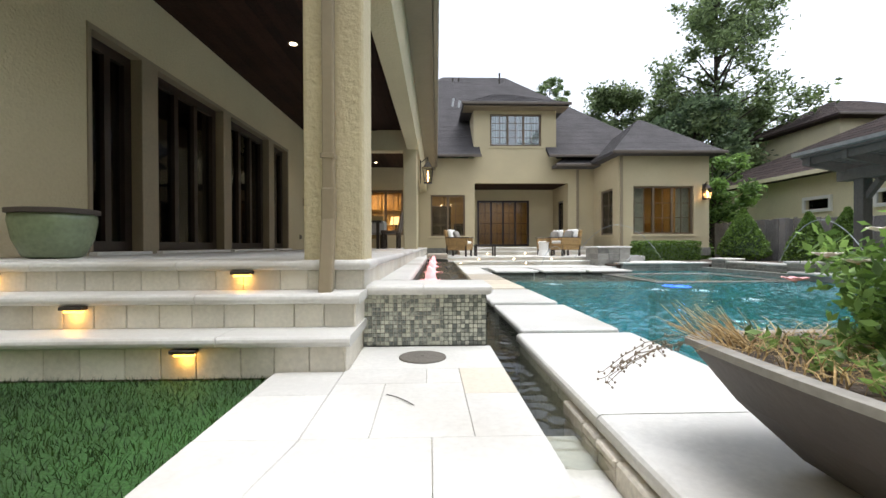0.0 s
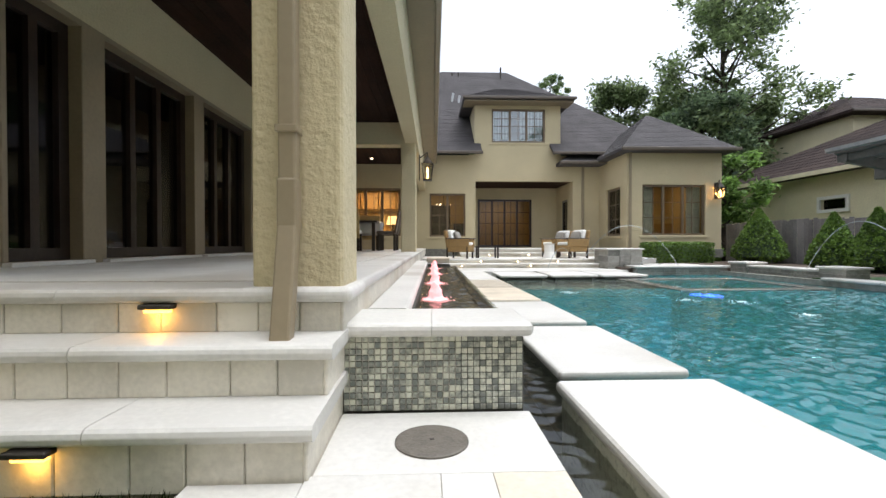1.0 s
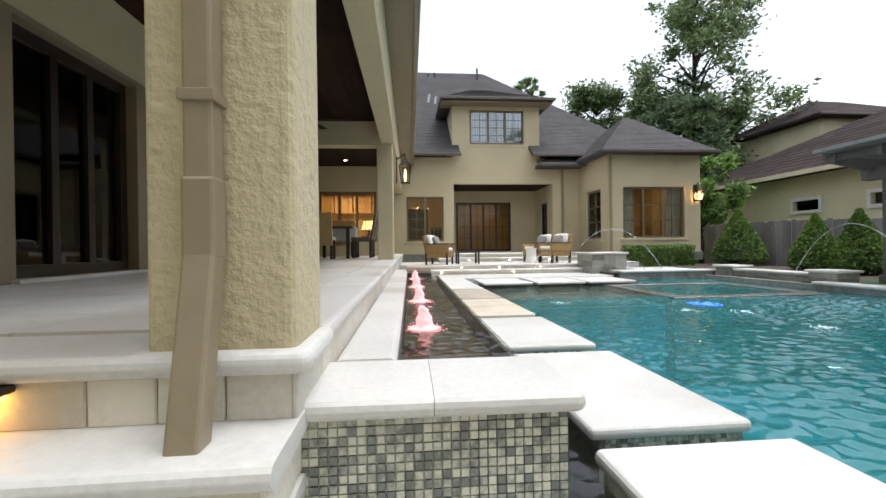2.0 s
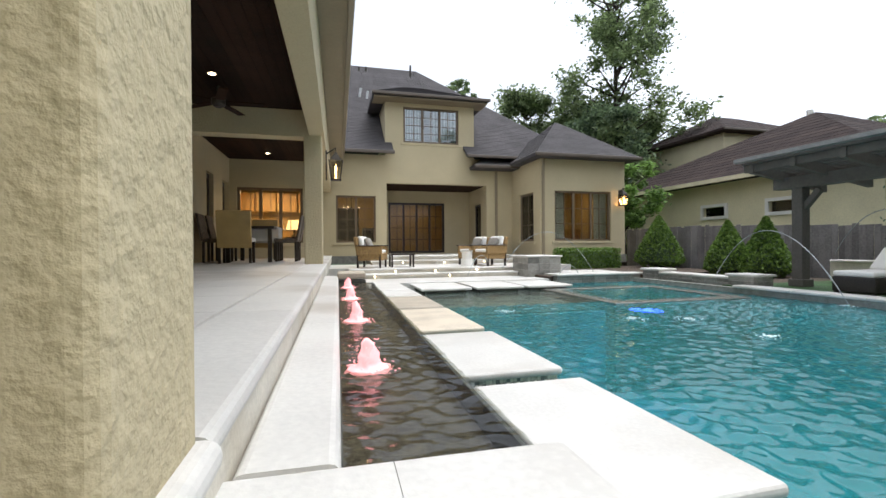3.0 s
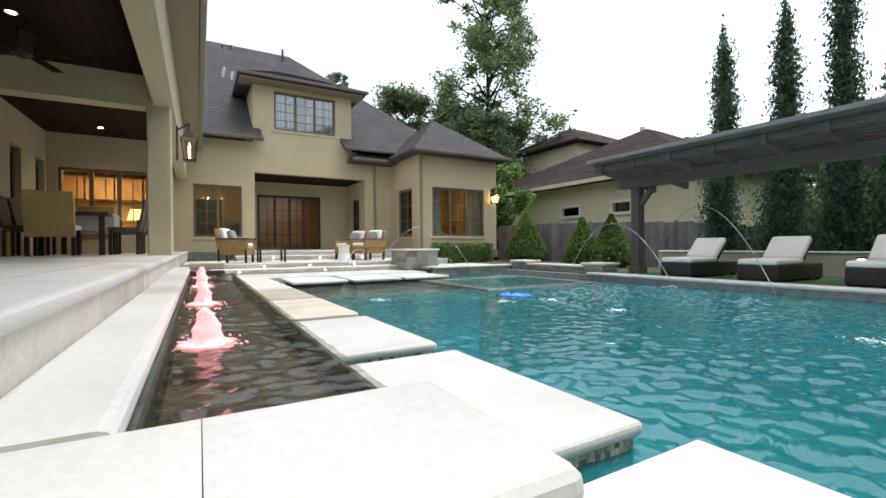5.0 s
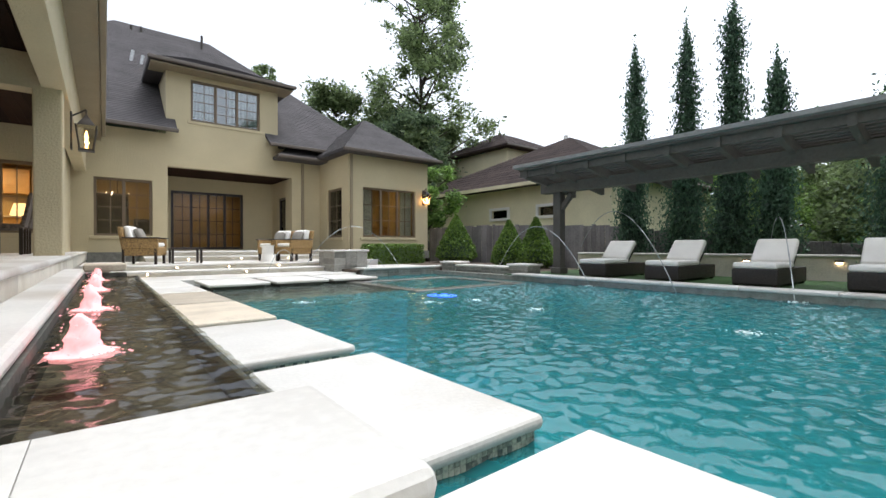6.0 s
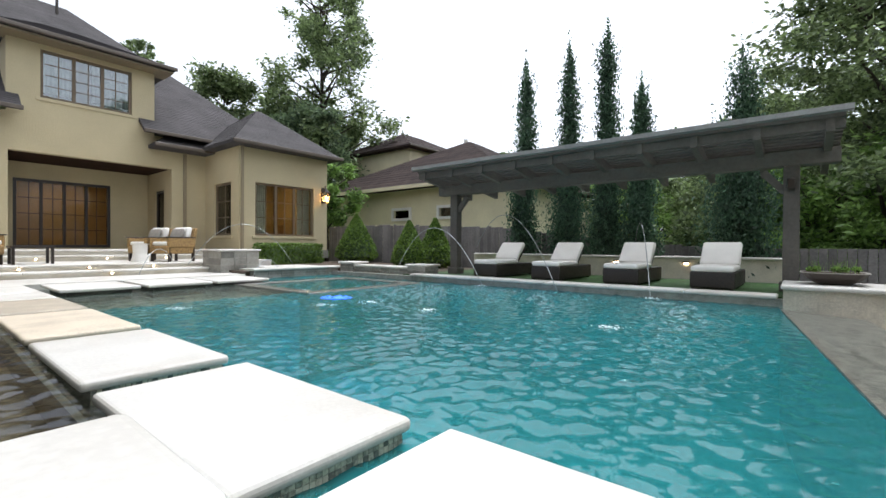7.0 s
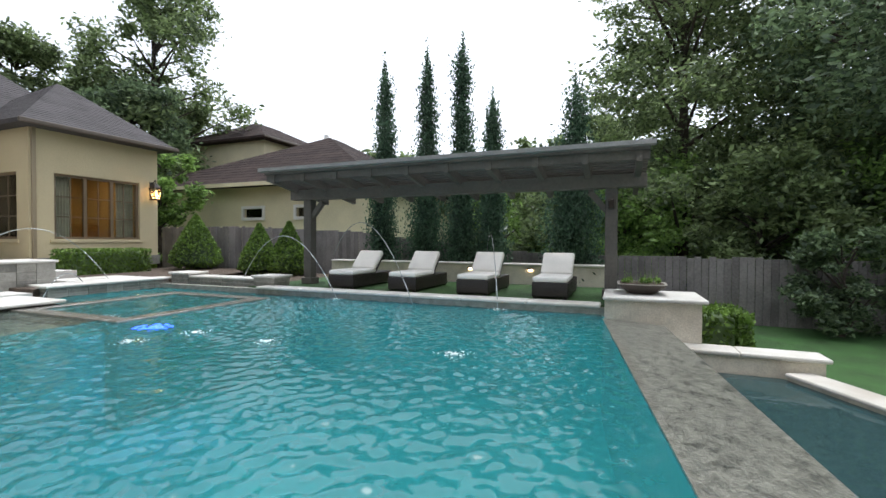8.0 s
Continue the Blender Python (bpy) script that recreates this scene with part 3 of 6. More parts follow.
setting("channel_end", boxed(0.39, 0.606, 1.23, 1.91, -0.78, -0.181), GROUT, "mortar bed at the channel's end", "pavement")
setting("path_low", boxed(-0.67, 0.606, -6, 1.19, -0.78, -0.13), TRAV, "pale low stone path before the walkway", "pavement")
drain = thing("drain_cover", "round grey metal drain cover set in the paving", "drain cover", at=(0.0, 2.5, 0.03))
bm = bmesh.new()
lathe(bm, [(0.122, 0.0), (0.122, 0.006), (0.115, 0.009)], 40)
part("plate", bm, mat("grey drain metal", (0.13, 0.115, 0.095), 0.6, 0.12, 20, 120, 0.3), drain)
part("finger_hole", boxed(-0.007, 0.007, -0.004, 0.004, 0.009, 0.0105), BRONZE, drain)
twig = bmesh.new()
for k in range(5):
    rod(twig, (-0.13 + 0.022 * k, 1.93 - 0.012 * k * (1 + 0.2 * k), 0.034), (-0.108 + 0.022 * k, 1.918 - 0.012 * k * (1.4 + 0.2 * k), 0.034), 0.0018, None, 5)
tagged(part("twig", twig, BARK), "thin dry brown twig lying on the paving", "twig")

# ---- the raised trough with bubblers ----
trough = thing("water_trough", "raised travertine trough with mosaic front and bubbling jets", "water feature", at=(0, 0, 0))
bm = bmesh.new()
box(bm, -0.345, 0.365, 2.79, 3.1, -0.2, 0.325)
box(bm, -0.3, -0.1, 3.03, 9.3, -0.2, 0.325)
box(bm, 0.385, 0.402, 3.1, 9.0, -0.9, 0.272)
box(bm, -0.1, 0.3, 9.0, 9.3, -0.2, 0.325)
part("trough_wall", turned(bm, WING), DARKPOOL, trough)
part("trough_floor", turned(boxed(-0.1, 0.385, 3.1, 9.0, 0.0, 0.17), WING), mat("brown pebble lining", (0.1, 0.085, 0.06), 0.6, 0.3, 14, 60, 0.3), trough)
for x0, x1, y0, y1 in ((-0.36, 0.0, 2.735, 3.15), (0.0015, 0.4, 2.735, 3.15), (-0.318, -0.105, 3.1515, 4.9), (-0.318, -0.105, 4.9015, 7.0), (-0.318, -0.105, 7.0015, 9.3)):
    o = slab("coping", x0, x1, y0, y1, 0.382, 0.056, TRAV, trough, 0.026, "x+" if x0 > 0 else "x" if y0 < 3 else "y")
    o.matrix_basis = WING @ o.matrix_basis
rippled("water_trough_surface", -0.1, 0.405, 3.05, 9.0, 0.0115, 0.29, WATER_DARK, "dark rippled water brimming in the trough", [(0.02, y, 0.0026, 0.08, 0.8) for y in BUBBLERS], (0.045, 0.15, 0.2), 5, m=WING)
o = slab("coping", -0.12, 0.3, 9.0, 9.6, 0.44, 0.09, TRAV_OLD, trough, 0.02)
o.matrix_basis = WING @ o.matrix_basis
for k, y in enumerate(BUBBLERS):
    p = WING @ Vector((0.02, y, 0.285))
    b = thing("bubbler", "foaming water bubbler in the trough with emissive coral pink foam", "bubbler", "bubblers", p)
    rr = random.Random(k)
    bm = bmesh.new()
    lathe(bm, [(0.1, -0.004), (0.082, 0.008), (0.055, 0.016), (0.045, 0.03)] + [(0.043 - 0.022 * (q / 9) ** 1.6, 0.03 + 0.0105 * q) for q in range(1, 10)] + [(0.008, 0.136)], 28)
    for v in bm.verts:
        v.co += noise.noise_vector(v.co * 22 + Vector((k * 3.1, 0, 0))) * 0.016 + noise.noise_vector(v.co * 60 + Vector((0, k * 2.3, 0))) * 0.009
    part("foam_column", bm, FOAM_GLOW, b, smooth=True)
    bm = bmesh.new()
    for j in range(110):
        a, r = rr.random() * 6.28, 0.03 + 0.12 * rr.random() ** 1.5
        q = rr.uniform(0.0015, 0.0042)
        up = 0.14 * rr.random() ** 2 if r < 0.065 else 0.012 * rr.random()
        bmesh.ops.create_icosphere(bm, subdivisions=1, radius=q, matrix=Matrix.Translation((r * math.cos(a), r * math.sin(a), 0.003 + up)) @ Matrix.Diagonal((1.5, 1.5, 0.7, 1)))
    tagged(part("splash", bm, FOAM_GLOW, b, smooth=True), kind="stuff")
    # point lamp added above the foam to spread the underwater glow
    ld = bpy.data.lights.new("bubbler_lamp", "POINT")
    ld.energy, ld.color, ld.shadow_soft_size = 0.1, (1.0, 0.35, 0.38), 0.03
    new("bubbler_lamp", ld).location = p + Vector((0, 0, 0.19))

# ---- steps and covered patio ----
steps = thing("patio_steps", "cream travertine patio steps with rounded nosings", "steps", at=(0, 0, 0), kind="structure")
part("step_core", boxed(-9, -0.37, 2.285, 3.0, -0.2, 0.14), GROUT, steps)
part("step_core", boxed(-9, -0.36, 2.5, 3.0, 0.14, 0.31), GROUT, steps)
part("step_core", boxed(-9, -0.345, 2.7, 3.2, 0.31, 0.47), GROUT, steps)
LIT = {0: (-1.07,), 1: (-1.72,), 2: (-0.98, -2.33)}
for k, (y, z0, z1, xr) in enumerate(((2.27, 0.0, 0.145, -0.36), (2.48, 0.195, 0.315, -0.35), (2.68, 0.365, 0.475, -0.335))):
    x = xr
    rr = random.Random(k)
    while x > -5.2:
        w = rr.choice((0.15, 0.15, 0.2, 0.16))
        part("riser_tile", boxed(x - w + 0.003, x, y, y + 0.02, z0, z1, 0.004, 1), TRAV_RISER, steps)
        x -= w
    part("riser_tile", boxed(xr, xr + 0.014, y, 3.0, z0, z1, 0.004, 1), TRAV_RISER, steps)
    edges = (xr + 0.035, -0.93 - 0.2 * k, -2.1, -3.4, -5.2)
    for a, b2 in zip(edges, edges[1:]):
        part("tread", boxed(b2 + 0.003, a, y - 0.035, y + (0.3 if k == 2 else 0.51), z1, z1 + 0.052, 0.024, 3, "x"), TRAV, steps)
    for lx in LIT[k]:
        st = thing("step_light", "small bronze step light with amber glow", "step light", "step lights", (lx, y - 0.002, z1 - 0.008))
        part("hood", boxed(-0.058, 0.058, -0.045, 0.0, -0.012, 0.006, 0.004, 1), BRONZE, st)
        part("lens", boxed(-0.045, 0.045, -0.03, -0.006, -0.026, -0.0135, 0.003, 1), STEP_GLOW, st)
        ld = bpy.data.lights.new("step_lamp", "POINT")
        ld.energy, ld.color, ld.shadow_soft_size = 0.1, (1.0, 0.55, 0.12), 0.02
        lo2 = new("step_lamp", ld)
        lo2.location = (lx, y - 0.03, z1 - 0.06)

setting("floor_patio_bed", turned(boxed(-9, -0.345, 2.9, 18.8, -0.2, 0.515), WING), GROUT, "mortar bed under the patio tiles", "floor")
edge = thing("patio_edge", "cream travertine edge of the covered patio", "coping", at=(0, 0, 0), kind="structure")
y = 2.985
for k in range(11):
    y1 = y + 1.46
    part("edge_coping", turned(boxed(-0.65, -0.305, y + 0.002, y1, 0.475, 0.528, 0.022, 3, "y"), WING), TRAV, edge)
    part("edge_riser", turned(boxed(-0.345, -0.325, y, y1 - 0.004, 0.3, 0.476), WING), TRAV_RISER, edge)
    y = y1
floor = thing("floor_patio", "cream travertine tile floor of the covered patio", "floor", at=(0, 0, 0), kind="structure")
for i in range(6):
    for j in range(22):
        x1, y0 = -0.655 - i * 0.56, 3.0 + j * 0.74 - 0.37 * (i % 2)
        part("floor_tile", turned(boxed(x1 - 0.556, x1, max(2.99, y0), y0 + 0.736, 0.5, 0.528), WING), TRAV, floor)

# walls, beams, ceiling of the covered patio
DOORS = ((4.22, 4.88), (5.15, 6.64), (6.88, 8.35), (8.62, 9.37))
wing = thing("house_wing", "cream stucco house wing with a deep covered patio", "house", at=(0, 0, 0))
bm = bmesh.new()
wall(bm, -4.0, 15.6, 0.528, 4.2, -3.25, -3.0, [(4.17, 9.42, 0.56, 2.6), (13.2, 13.78, 0.53, 2.6), (14.63, 15.25, 0.53, 2.6)], "y")
part("wall", turned(bm, WING), STUCCO, wing)
for a, b in ((4.17, 4.218), (4.882, 5.148), (6.642, 6.878), (8.352, 8.618), (9.372, 9.42)):
    part("door_post", turned(boxed(-3.16, -2.985, a, b, 0.53, 2.6, 0.006, 1), WING), TRIM, wing, "tan painted door post")
part("door_head", turned(boxed(-3.14, -2.988, 4.17, 9.42, 2.55, 2.6), WING), TRIM, wing)
part("plinth_band", turned(boxed(-3.0, -2.97, -4, 4.1, 0.53, 0.62, 0.01), WING), STUCCO, wing)
bm = bmesh.new()
box(bm, -0.6, -0.33, 2.98, 18.8, 2.85, 4.0, 0.01)
box(bm, -3.0, -0.605, 10.5, 10.82, 2.82, 4.0)
box(bm, -3.0, -0.605, 2.7, 2.96, 2.85, 4.0)
part("beam", turned(bm, WING), STUCCO, wing)
bm = bmesh.new()
for x in np.arange(-3.0, -0.62, 0.14):
    box(bm, float(x) + 0.003, float(x) + 0.137, 2.965, 15.5, 3.29, 3.32)
box(bm, -3.0, -0.605, 2.965, 15.5, 3.32, 3.37)
tagged(part("ceiling", turned(bm, WING), CEIL), "dark stained wooden plank ceiling over the patio", "ceiling", kind="structure")
bm = boxed(-0.329, 0.0, 2.3, 18.4, 3.72, 3.78)
part("soffit", turned(bm, WING), TRIM, wing)
bm = bmesh.new()
box(bm, 0.0, 0.025, 2.3, 18.4, 3.7, 3.95)
part("fascia", turned(bm, WING), TRIM, wing)
bm = bmesh.new()
box(bm, 0.028, 0.125, 2.3, 18.4, 3.84, 3.96, 0.02, 2)
part("gutter", turned(bm, WING), GUTTER, wing)
bm = bmesh.new()
vs = [bm.verts.new(p) for p in ((0.12, 2.25, 3.97), (0.12, 18.6, 3.97), (-5.5, 18.6, 7.6), (-5.5, 2.25, 7.6))]
bm.faces.new(vs)
r = bmesh.ops.extrude_face_region(bm, geom=bm.faces[:])
bmesh.ops.translate(bm, vec=(0, 0, 0.05), verts=[v for v in r["geom"] if isinstance(v, bmesh.types.BMVert)])
part("roof", turned(bm, WING), SHINGLE, wing)
for y0, y1, cx in ((2.68, 2.98, -0.5), (10.5, 10.8, -0.534)):
    c = thing("column", "square cream stucco column carrying the patio beam", "column", "patio columns", WING @ Vector((cx, (y0 + y1) / 2, 0.475)))
    c.rotation_euler = (0, 0, radians(-1.0))
    bm = boxed(-0.16, 0.178 if y0 < 3 else 0.16, -0.15, 0.15, 0.02, 2.376, 0.025, 3, "z")
    part("shaft", bm, STUCCO_ROUGH, c)
    if y0 < 3:
        part("base_nosing", boxed(-0.2, 0.215, -0.19, 0.155, 0, 0.056, 0.026, 4), TRAV, c)
spout = thing("downspout", "square tan metal downspout strapped to the stucco column", "downspout", at=(-0.505, 2.66, 0.36))
part("upper_pipe", boxed(-0.031, 0.031, -0.055, 0.01, 0.4, 3.6, 0.008, 2), GUTTER, spout)
part("joint_sleeve", boxed(-0.035, 0.035, -0.06, 0.012, 0.38, 0.56, 0.008, 2), GUTTER, spout)
bm = bmesh.new()
box(bm, -0.034, 0.034, -0.06, 0.008, -0.36 + 0.36, 0.4, 0.008, 2)
for v in bm.verts:
    if v.co.z < 0.2:
        v.co.y -= 0.09 * (0.2 - v.co.z) / 0.2
part("foot_pipe", bm, GUTTER, spout)
part("pipe_strap", boxed(-0.038, 0.038, -0.062, 0.014, 0.72, 0.745, 0.002, 1), GUTTER, spout)

# dark glazed doors of the wing
for k, (a, b) in enumerate(DOORS):
    n = 1 if b - a < 1 else 2 if b - a < 1.9 else 3
    d = thing("glass_door", "dark wood glazed patio door in stucco opening", "door", "patio doors", (0, 0, 0))
    m = WING @ Matrix(((0, -1, 0, -3.1), (1, 0, 0, a), (0, 0, 1, 0.56), (0, 0, 0, 1)))
    window(d, m, b - a, 1.99, (2, 3, 3)[n - 1], 1, 1, DARKWOOD, GLASS_DARK, "door_leaf", False, 0.1, 0.1)
    part("threshold", turned(boxed(-3.06, -2.92, a - 0.05, b + 0.05, 0.528, 0.56, 0.006), WING), TRAV, d)
for a, b in ((13.2, 13.78), (14.63, 15.25)):
    d = thing("side_door", "dark wood panelled door in the stucco wall", "door", "side doors", (0, 0, 0))
    m = WING @ Matrix(((0, -1, 0, -3.1), (1, 0, 0, a), (0, 0, 1, 0.53), (0, 0, 0, 1)))
    window(d, m, b - a, 2.07, 1, 1, 1, DARKWOOD, GLASS_DARK, "door_leaf", False, 0.1, 0.12)


def room(name, x0, x1, y0, y1, z0, z1, material, open_side, label, m=None):
    """Inner shell of a room, open towards its window wall."""
    bm = bmesh.new()
    t = 0.06
    box(bm, x0, x1, y0, y1, z0 - t, z0)
    box(bm, x0, x1, y0, y1, z1, z1 + t)
    if open_side != "-y":
        box(bm, x0, x1, y0 - t, y0, z0, z1)
    box(bm, x0, x1, y1, y1 + t, z0, z1)
    if open_side != "-x":
        box(bm, x0 - t, x0, y0, y1, z0, z1)
    if open_side != "+x":
        box(bm, x1, x1 + t, y0, y1, z0, z1)
    return setting(name, turned(bm, m or Matrix()), material, label, "room")


# the shell's dark colour stands in for the room's shade
room("room_living", -7.5, -3.26, 3.0, 10.4, 0.5, 3.0, ROOM_DARK, "+x", "living room shell in darkened brown behind the glazed doors", WING)
for y in (5.1, 6.65):
    s = thing("sofa", "pale grey upholstered sofa behind the glazed door", "sofa", "living room sofas", WING @ Vector((-3.85, y, 0.5)))
    part("seat", boxed(-0.45, 0.45, -0.6, 0.6, 0.1, 0.42, 0.06, 3), LINEN, s)
    part("backrest", boxed(-0.5, -0.25, -0.6, 0.6, 0.3, 0.85, 0.08, 3), LINEN, s)
    for e in (-0.68, 0.52):
        part("armrest", boxed(-0.45, 0.45, e, e + 0.16, 0.1, 0.62, 0.05, 3), LINEN, s)
lamp = thing("table_lamp", "table lamp with pale drum shade inside", "lamp", at=WING @ Vector((-4.65, 7.3, 0.5)))
part("side_table", boxed(-0.22, 0.22, -0.22, 0.22, 0, 0.55, 0.01), DARKWOOD, lamp)
bm = bmesh.new()
lathe(bm, [(0.09, 0.55), (0.03, 0.7), (0.03, 0.85)], 16)
part("lamp_base", bm, BRONZE, lamp)
bm = bmesh.new()
lathe(bm, [(0.22, 0.85), (0.17, 1.15)], 24)
part("shade", bm, LINEN, lamp)

# unseen wall behind the walkway, added to keep light off the patio front
setting("wall_south", boxed(-12, 4.0, -4.6, -4.3, -0.78, 7.5), STUCCO, "unseen plain cream stucco wall added to block light", "wall")
rng = np.random.default_rng(21)
n = 26000
gx, gy = rng.uniform(-3.6, -0.68, n), rng.uniform(0.5, 2.26, n)
gh, ga = rng.uniform(0.014, 0.032, n), rng.uniform(0, 6.283, n)
gl = rng.normal(0, 0.012, (n, 2))
gv = np.stack([np.stack([gx - 0.0022 * np.cos(ga), gy - 0.0022 * np.sin(ga), np.full(n, -0.004)], 1), np.stack([gx + 0.0022 * np.cos(ga), gy + 0.0022 * np.sin(ga), np.full(n, -0.004)], 1),
               np.stack([gx + gl[:, 0], gy + gl[:, 1], gh], 1)], 1).reshape(-1, 3)
tagged(raw("grass", gv.tolist(), np.arange(3 * n).reshape(-1, 3).tolist(), leafy("grass blades", (0.021, 0.05, 0.0085), (0.028, 0.06, 0.0095))), "short dense green grass of the lawn", "grass", kind="stuff")

# ---- the main house ----
house = thing("house", "two storey cream stucco house with dark hip roofs", "house", at=(0, 0, 0))
FY = 18.9
bm = bmesh.new()
wall(bm, -3.7, 7.1, 0.2, 4.3, FY, FY + 0.25, [(0.12, 1.58, 1.0, 2.75), (1.99, 6.0, 0.2, 3.26)])
wall(bm, 1.95, 5.48, 4.3, 6.4, FY, FY + 0.25, [(2.65, 4.85, 4.83, 6.2)])
box(bm, 1.95, 2.2, FY + 0.25, FY + 4, 4.3, 6.4)
box(bm, 5.23, 5.48, FY + 0.25, FY + 4, 4.3, 6.4)
part("wall", bm, STUCCO, house)
part("patio_end_wall", wall(bmesh.new(), -3.3, -0.4, 0.2, 4.2, 15.4, 15.65, [(-2.59, -0.85, 0.96, 2.52)]), STUCCO, house)
part("return_wall", boxed(-0.65, -0.4, 15.65, FY, 0.2, 4.2), STUCCO, house)
bm = bmesh.new()
wall(bm, 1.99, 6.2, 0.5, 3.5, 21.2, 21.4, [(2.35, 4.85, 0.56, 2.75)])
wall(bm, FY + 0.25, 21.2, 0.5, 3.5, 6.0, 6.2, [(19.6, 20.4, 0.54, 2.6)], "y")
box(bm, 1.77, 1.99, FY + 0.25, 21.2, 0.5, 3.5)
part("porch_wall", bm, STUCCO, house)
part("porch_ceiling", boxed(1.99, 6.0, FY + 0.25, 21.2, 3.26, 3.34), CEIL, house)
bm = bmesh.new()
wall(bm, 7.1, 10.54, 0.2, 3.95, 16.41, 16.65, [(7.66, 9.95, 1.0, 2.8)])
wall(bm, 16.65, FY, 0.2, 3.95, 7.1, 7.34, [(16.95, 18.2, 1.0, 2.8)], "y")
box(bm, 10.3, 10.54, 16.65, 24, 0.2, 3.95)
part("tower_wall", bm, STUCCO, house)
part("corner_downspout", boxed(7.15, 7.24, 16.33, 16.405, 0.25, 3.93, 0.01), GUTTER, house)
part("facade_downspout", boxed(6.35, 6.45, FY - 0.08, FY - 0.005, 0.25, 3.9, 0.01), GUTTER, house)
part("tower_plinth", boxed(7.05, 10.58, 16.36, 16.409, 0.2, 0.5, 0.01), LEDGE, house)
part("porch_header_trim", boxed(1.93, 6.06, FY - 0.02, FY - 0.003, 3.262, 3.34), STUCCO, house)
window(house, Matrix.Translation((0.12, FY + 0.06, 1.0)), 1.46, 1.75, 2, 2, 4, WINFRAME, GLASS)
window(house, Matrix.Translation((-2.59, 15.46, 0.96)), 1.74, 1.56, 3, 2, 2, WINFRAME, GLASS)
window(house, Matrix.Translation((2.65, FY + 0.06, 4.83)), 2.2, 1.37, 3, 2, 4, WINFRAME, GLASS_SKY)
window(house, Matrix.Translation((7.66, 16.47, 1.0)), 2.29, 1.8, 3, 2, 3, WINFRAME, GLASS)
window(house, Matrix(((0, 1, 0, 7.16), (-1, 0, 0, 18.2), (0, 0, 1, 1.0), (0, 0, 0, 1))), 1.25, 1.8, 1, 2, 3, WINFRAME, GLASS)
window(house, Matrix.Translation((2.35, 21.24, 0.56)), 2.5, 2.19, 4, 2, 4, DARKWOOD, GLASS_DOOR, "french_door", False, 0.1, 0.09)
window(house, Matrix(((0, 1, 0, 6.03), (-1, 0, 0, 20.4), (0, 0, 1, 0.54), (0, 0, 0, 1))), 0.8, 2.06, 1, 1, 1, DARKWOOD, GLASS_DARK, "side_entry", False)


def hip(name, x0, x1, y0, y1, z, rx0, rx1, ry, rz, parent, material, thick=0.1, courses=0):
    """A hip roof with its eave board; ridge from (rx0, ry) to (rx1, ry)."""
    bm = bmesh.new()
    e = [bm.verts.new(p) for p in ((x0, y0, z), (x1, y0, z), (x1, y1, z), (x0, y1, z))]
    u = [bm.verts.new(p) for p in ((x0, y0, z - thick), (x1, y0, z - thick), (x1, y1, z - thick), (x0, y1, z - thick))]
    a, b = bm.verts.new((rx0, ry, rz)), bm.verts.new((rx1, ry, rz))
    bm.faces.new((e[0], e[1], b, a))
    bm.faces.new((e[1], e[2], b))
    bm.faces.new((e[2], e[3], a, b))
    bm.faces.new((e[3], e[0], a))
    bm.faces.new(u[::-1])
    for i in range(4):
        bm.faces.new((u[i], u[(i + 1) % 4], e[(i + 1) % 4], e[i]))
    roof = part(name, bm, material, parent)
    # shingle courses, each a thin lapped strip on the front and right slopes
    if courses:
        vs, fs = [], []
        for (p, q, s, t) in ((Vector((x0, y0, z)), Vector((x1, y0, z)), Vector((rx0, ry, rz)), Vector((rx1, ry, rz))),
                             (Vector((x1, y0, z)), Vector((x1, y1, z)), Vector((rx1, ry, rz)), Vector((rx1, ry + 0.01, rz))),
                             (Vector((x0, y1, z)), Vector((x0, y0, z)), Vector((rx0, ry + 0.01, rz)), Vector((rx0, ry, rz)))):
            up = (q - p).cross(s - p).normalized()
            rr = random.Random(3)
            for c in range(courses):
                k0, k1 = c / courses, min(1, (c + 1.12) / courses)
                l0, r0, l1, r1 = p.lerp(s, k0), q.lerp(t, k0), p.lerp(s, k1), q.lerp(t, k1)
                n = max(1, int((r0 - l0).length / 1.1))
                cut = [0] + sorted(rr.uniform(0.02, 0.98) for _ in range(n - 1)) + [1]
                for g, h in zip(cut, cut[1:]):
                    i = len(vs)
                    vs += [tuple(l0.lerp(r0, g) + up * 0.016), tuple(l0.lerp(r0, h) + up * 0.016), tuple(l1.lerp(r1, h) + up * 0.005), tuple(l1.lerp(r1, g) + up * 0.005),
                           tuple(l0.lerp(r0, g) + up * 0.004), tuple(l0.lerp(r0, h) + up * 0.004)]
                    fs += [(i, i + 1, i + 2, i + 3), (i + 4, i + 5, i + 1, i)]
        tagged(raw("roof_covering", vs, fs, material, roof), kind="stuff")
    if name != "main_roof":
        part("eave_gutter", boxed(x0 - 0.05, x1 + 0.05, y0 - 0.09, y0 - 0.005, z - 0.1, z + 0.012, 0.02), EAVE, parent)
    return roof


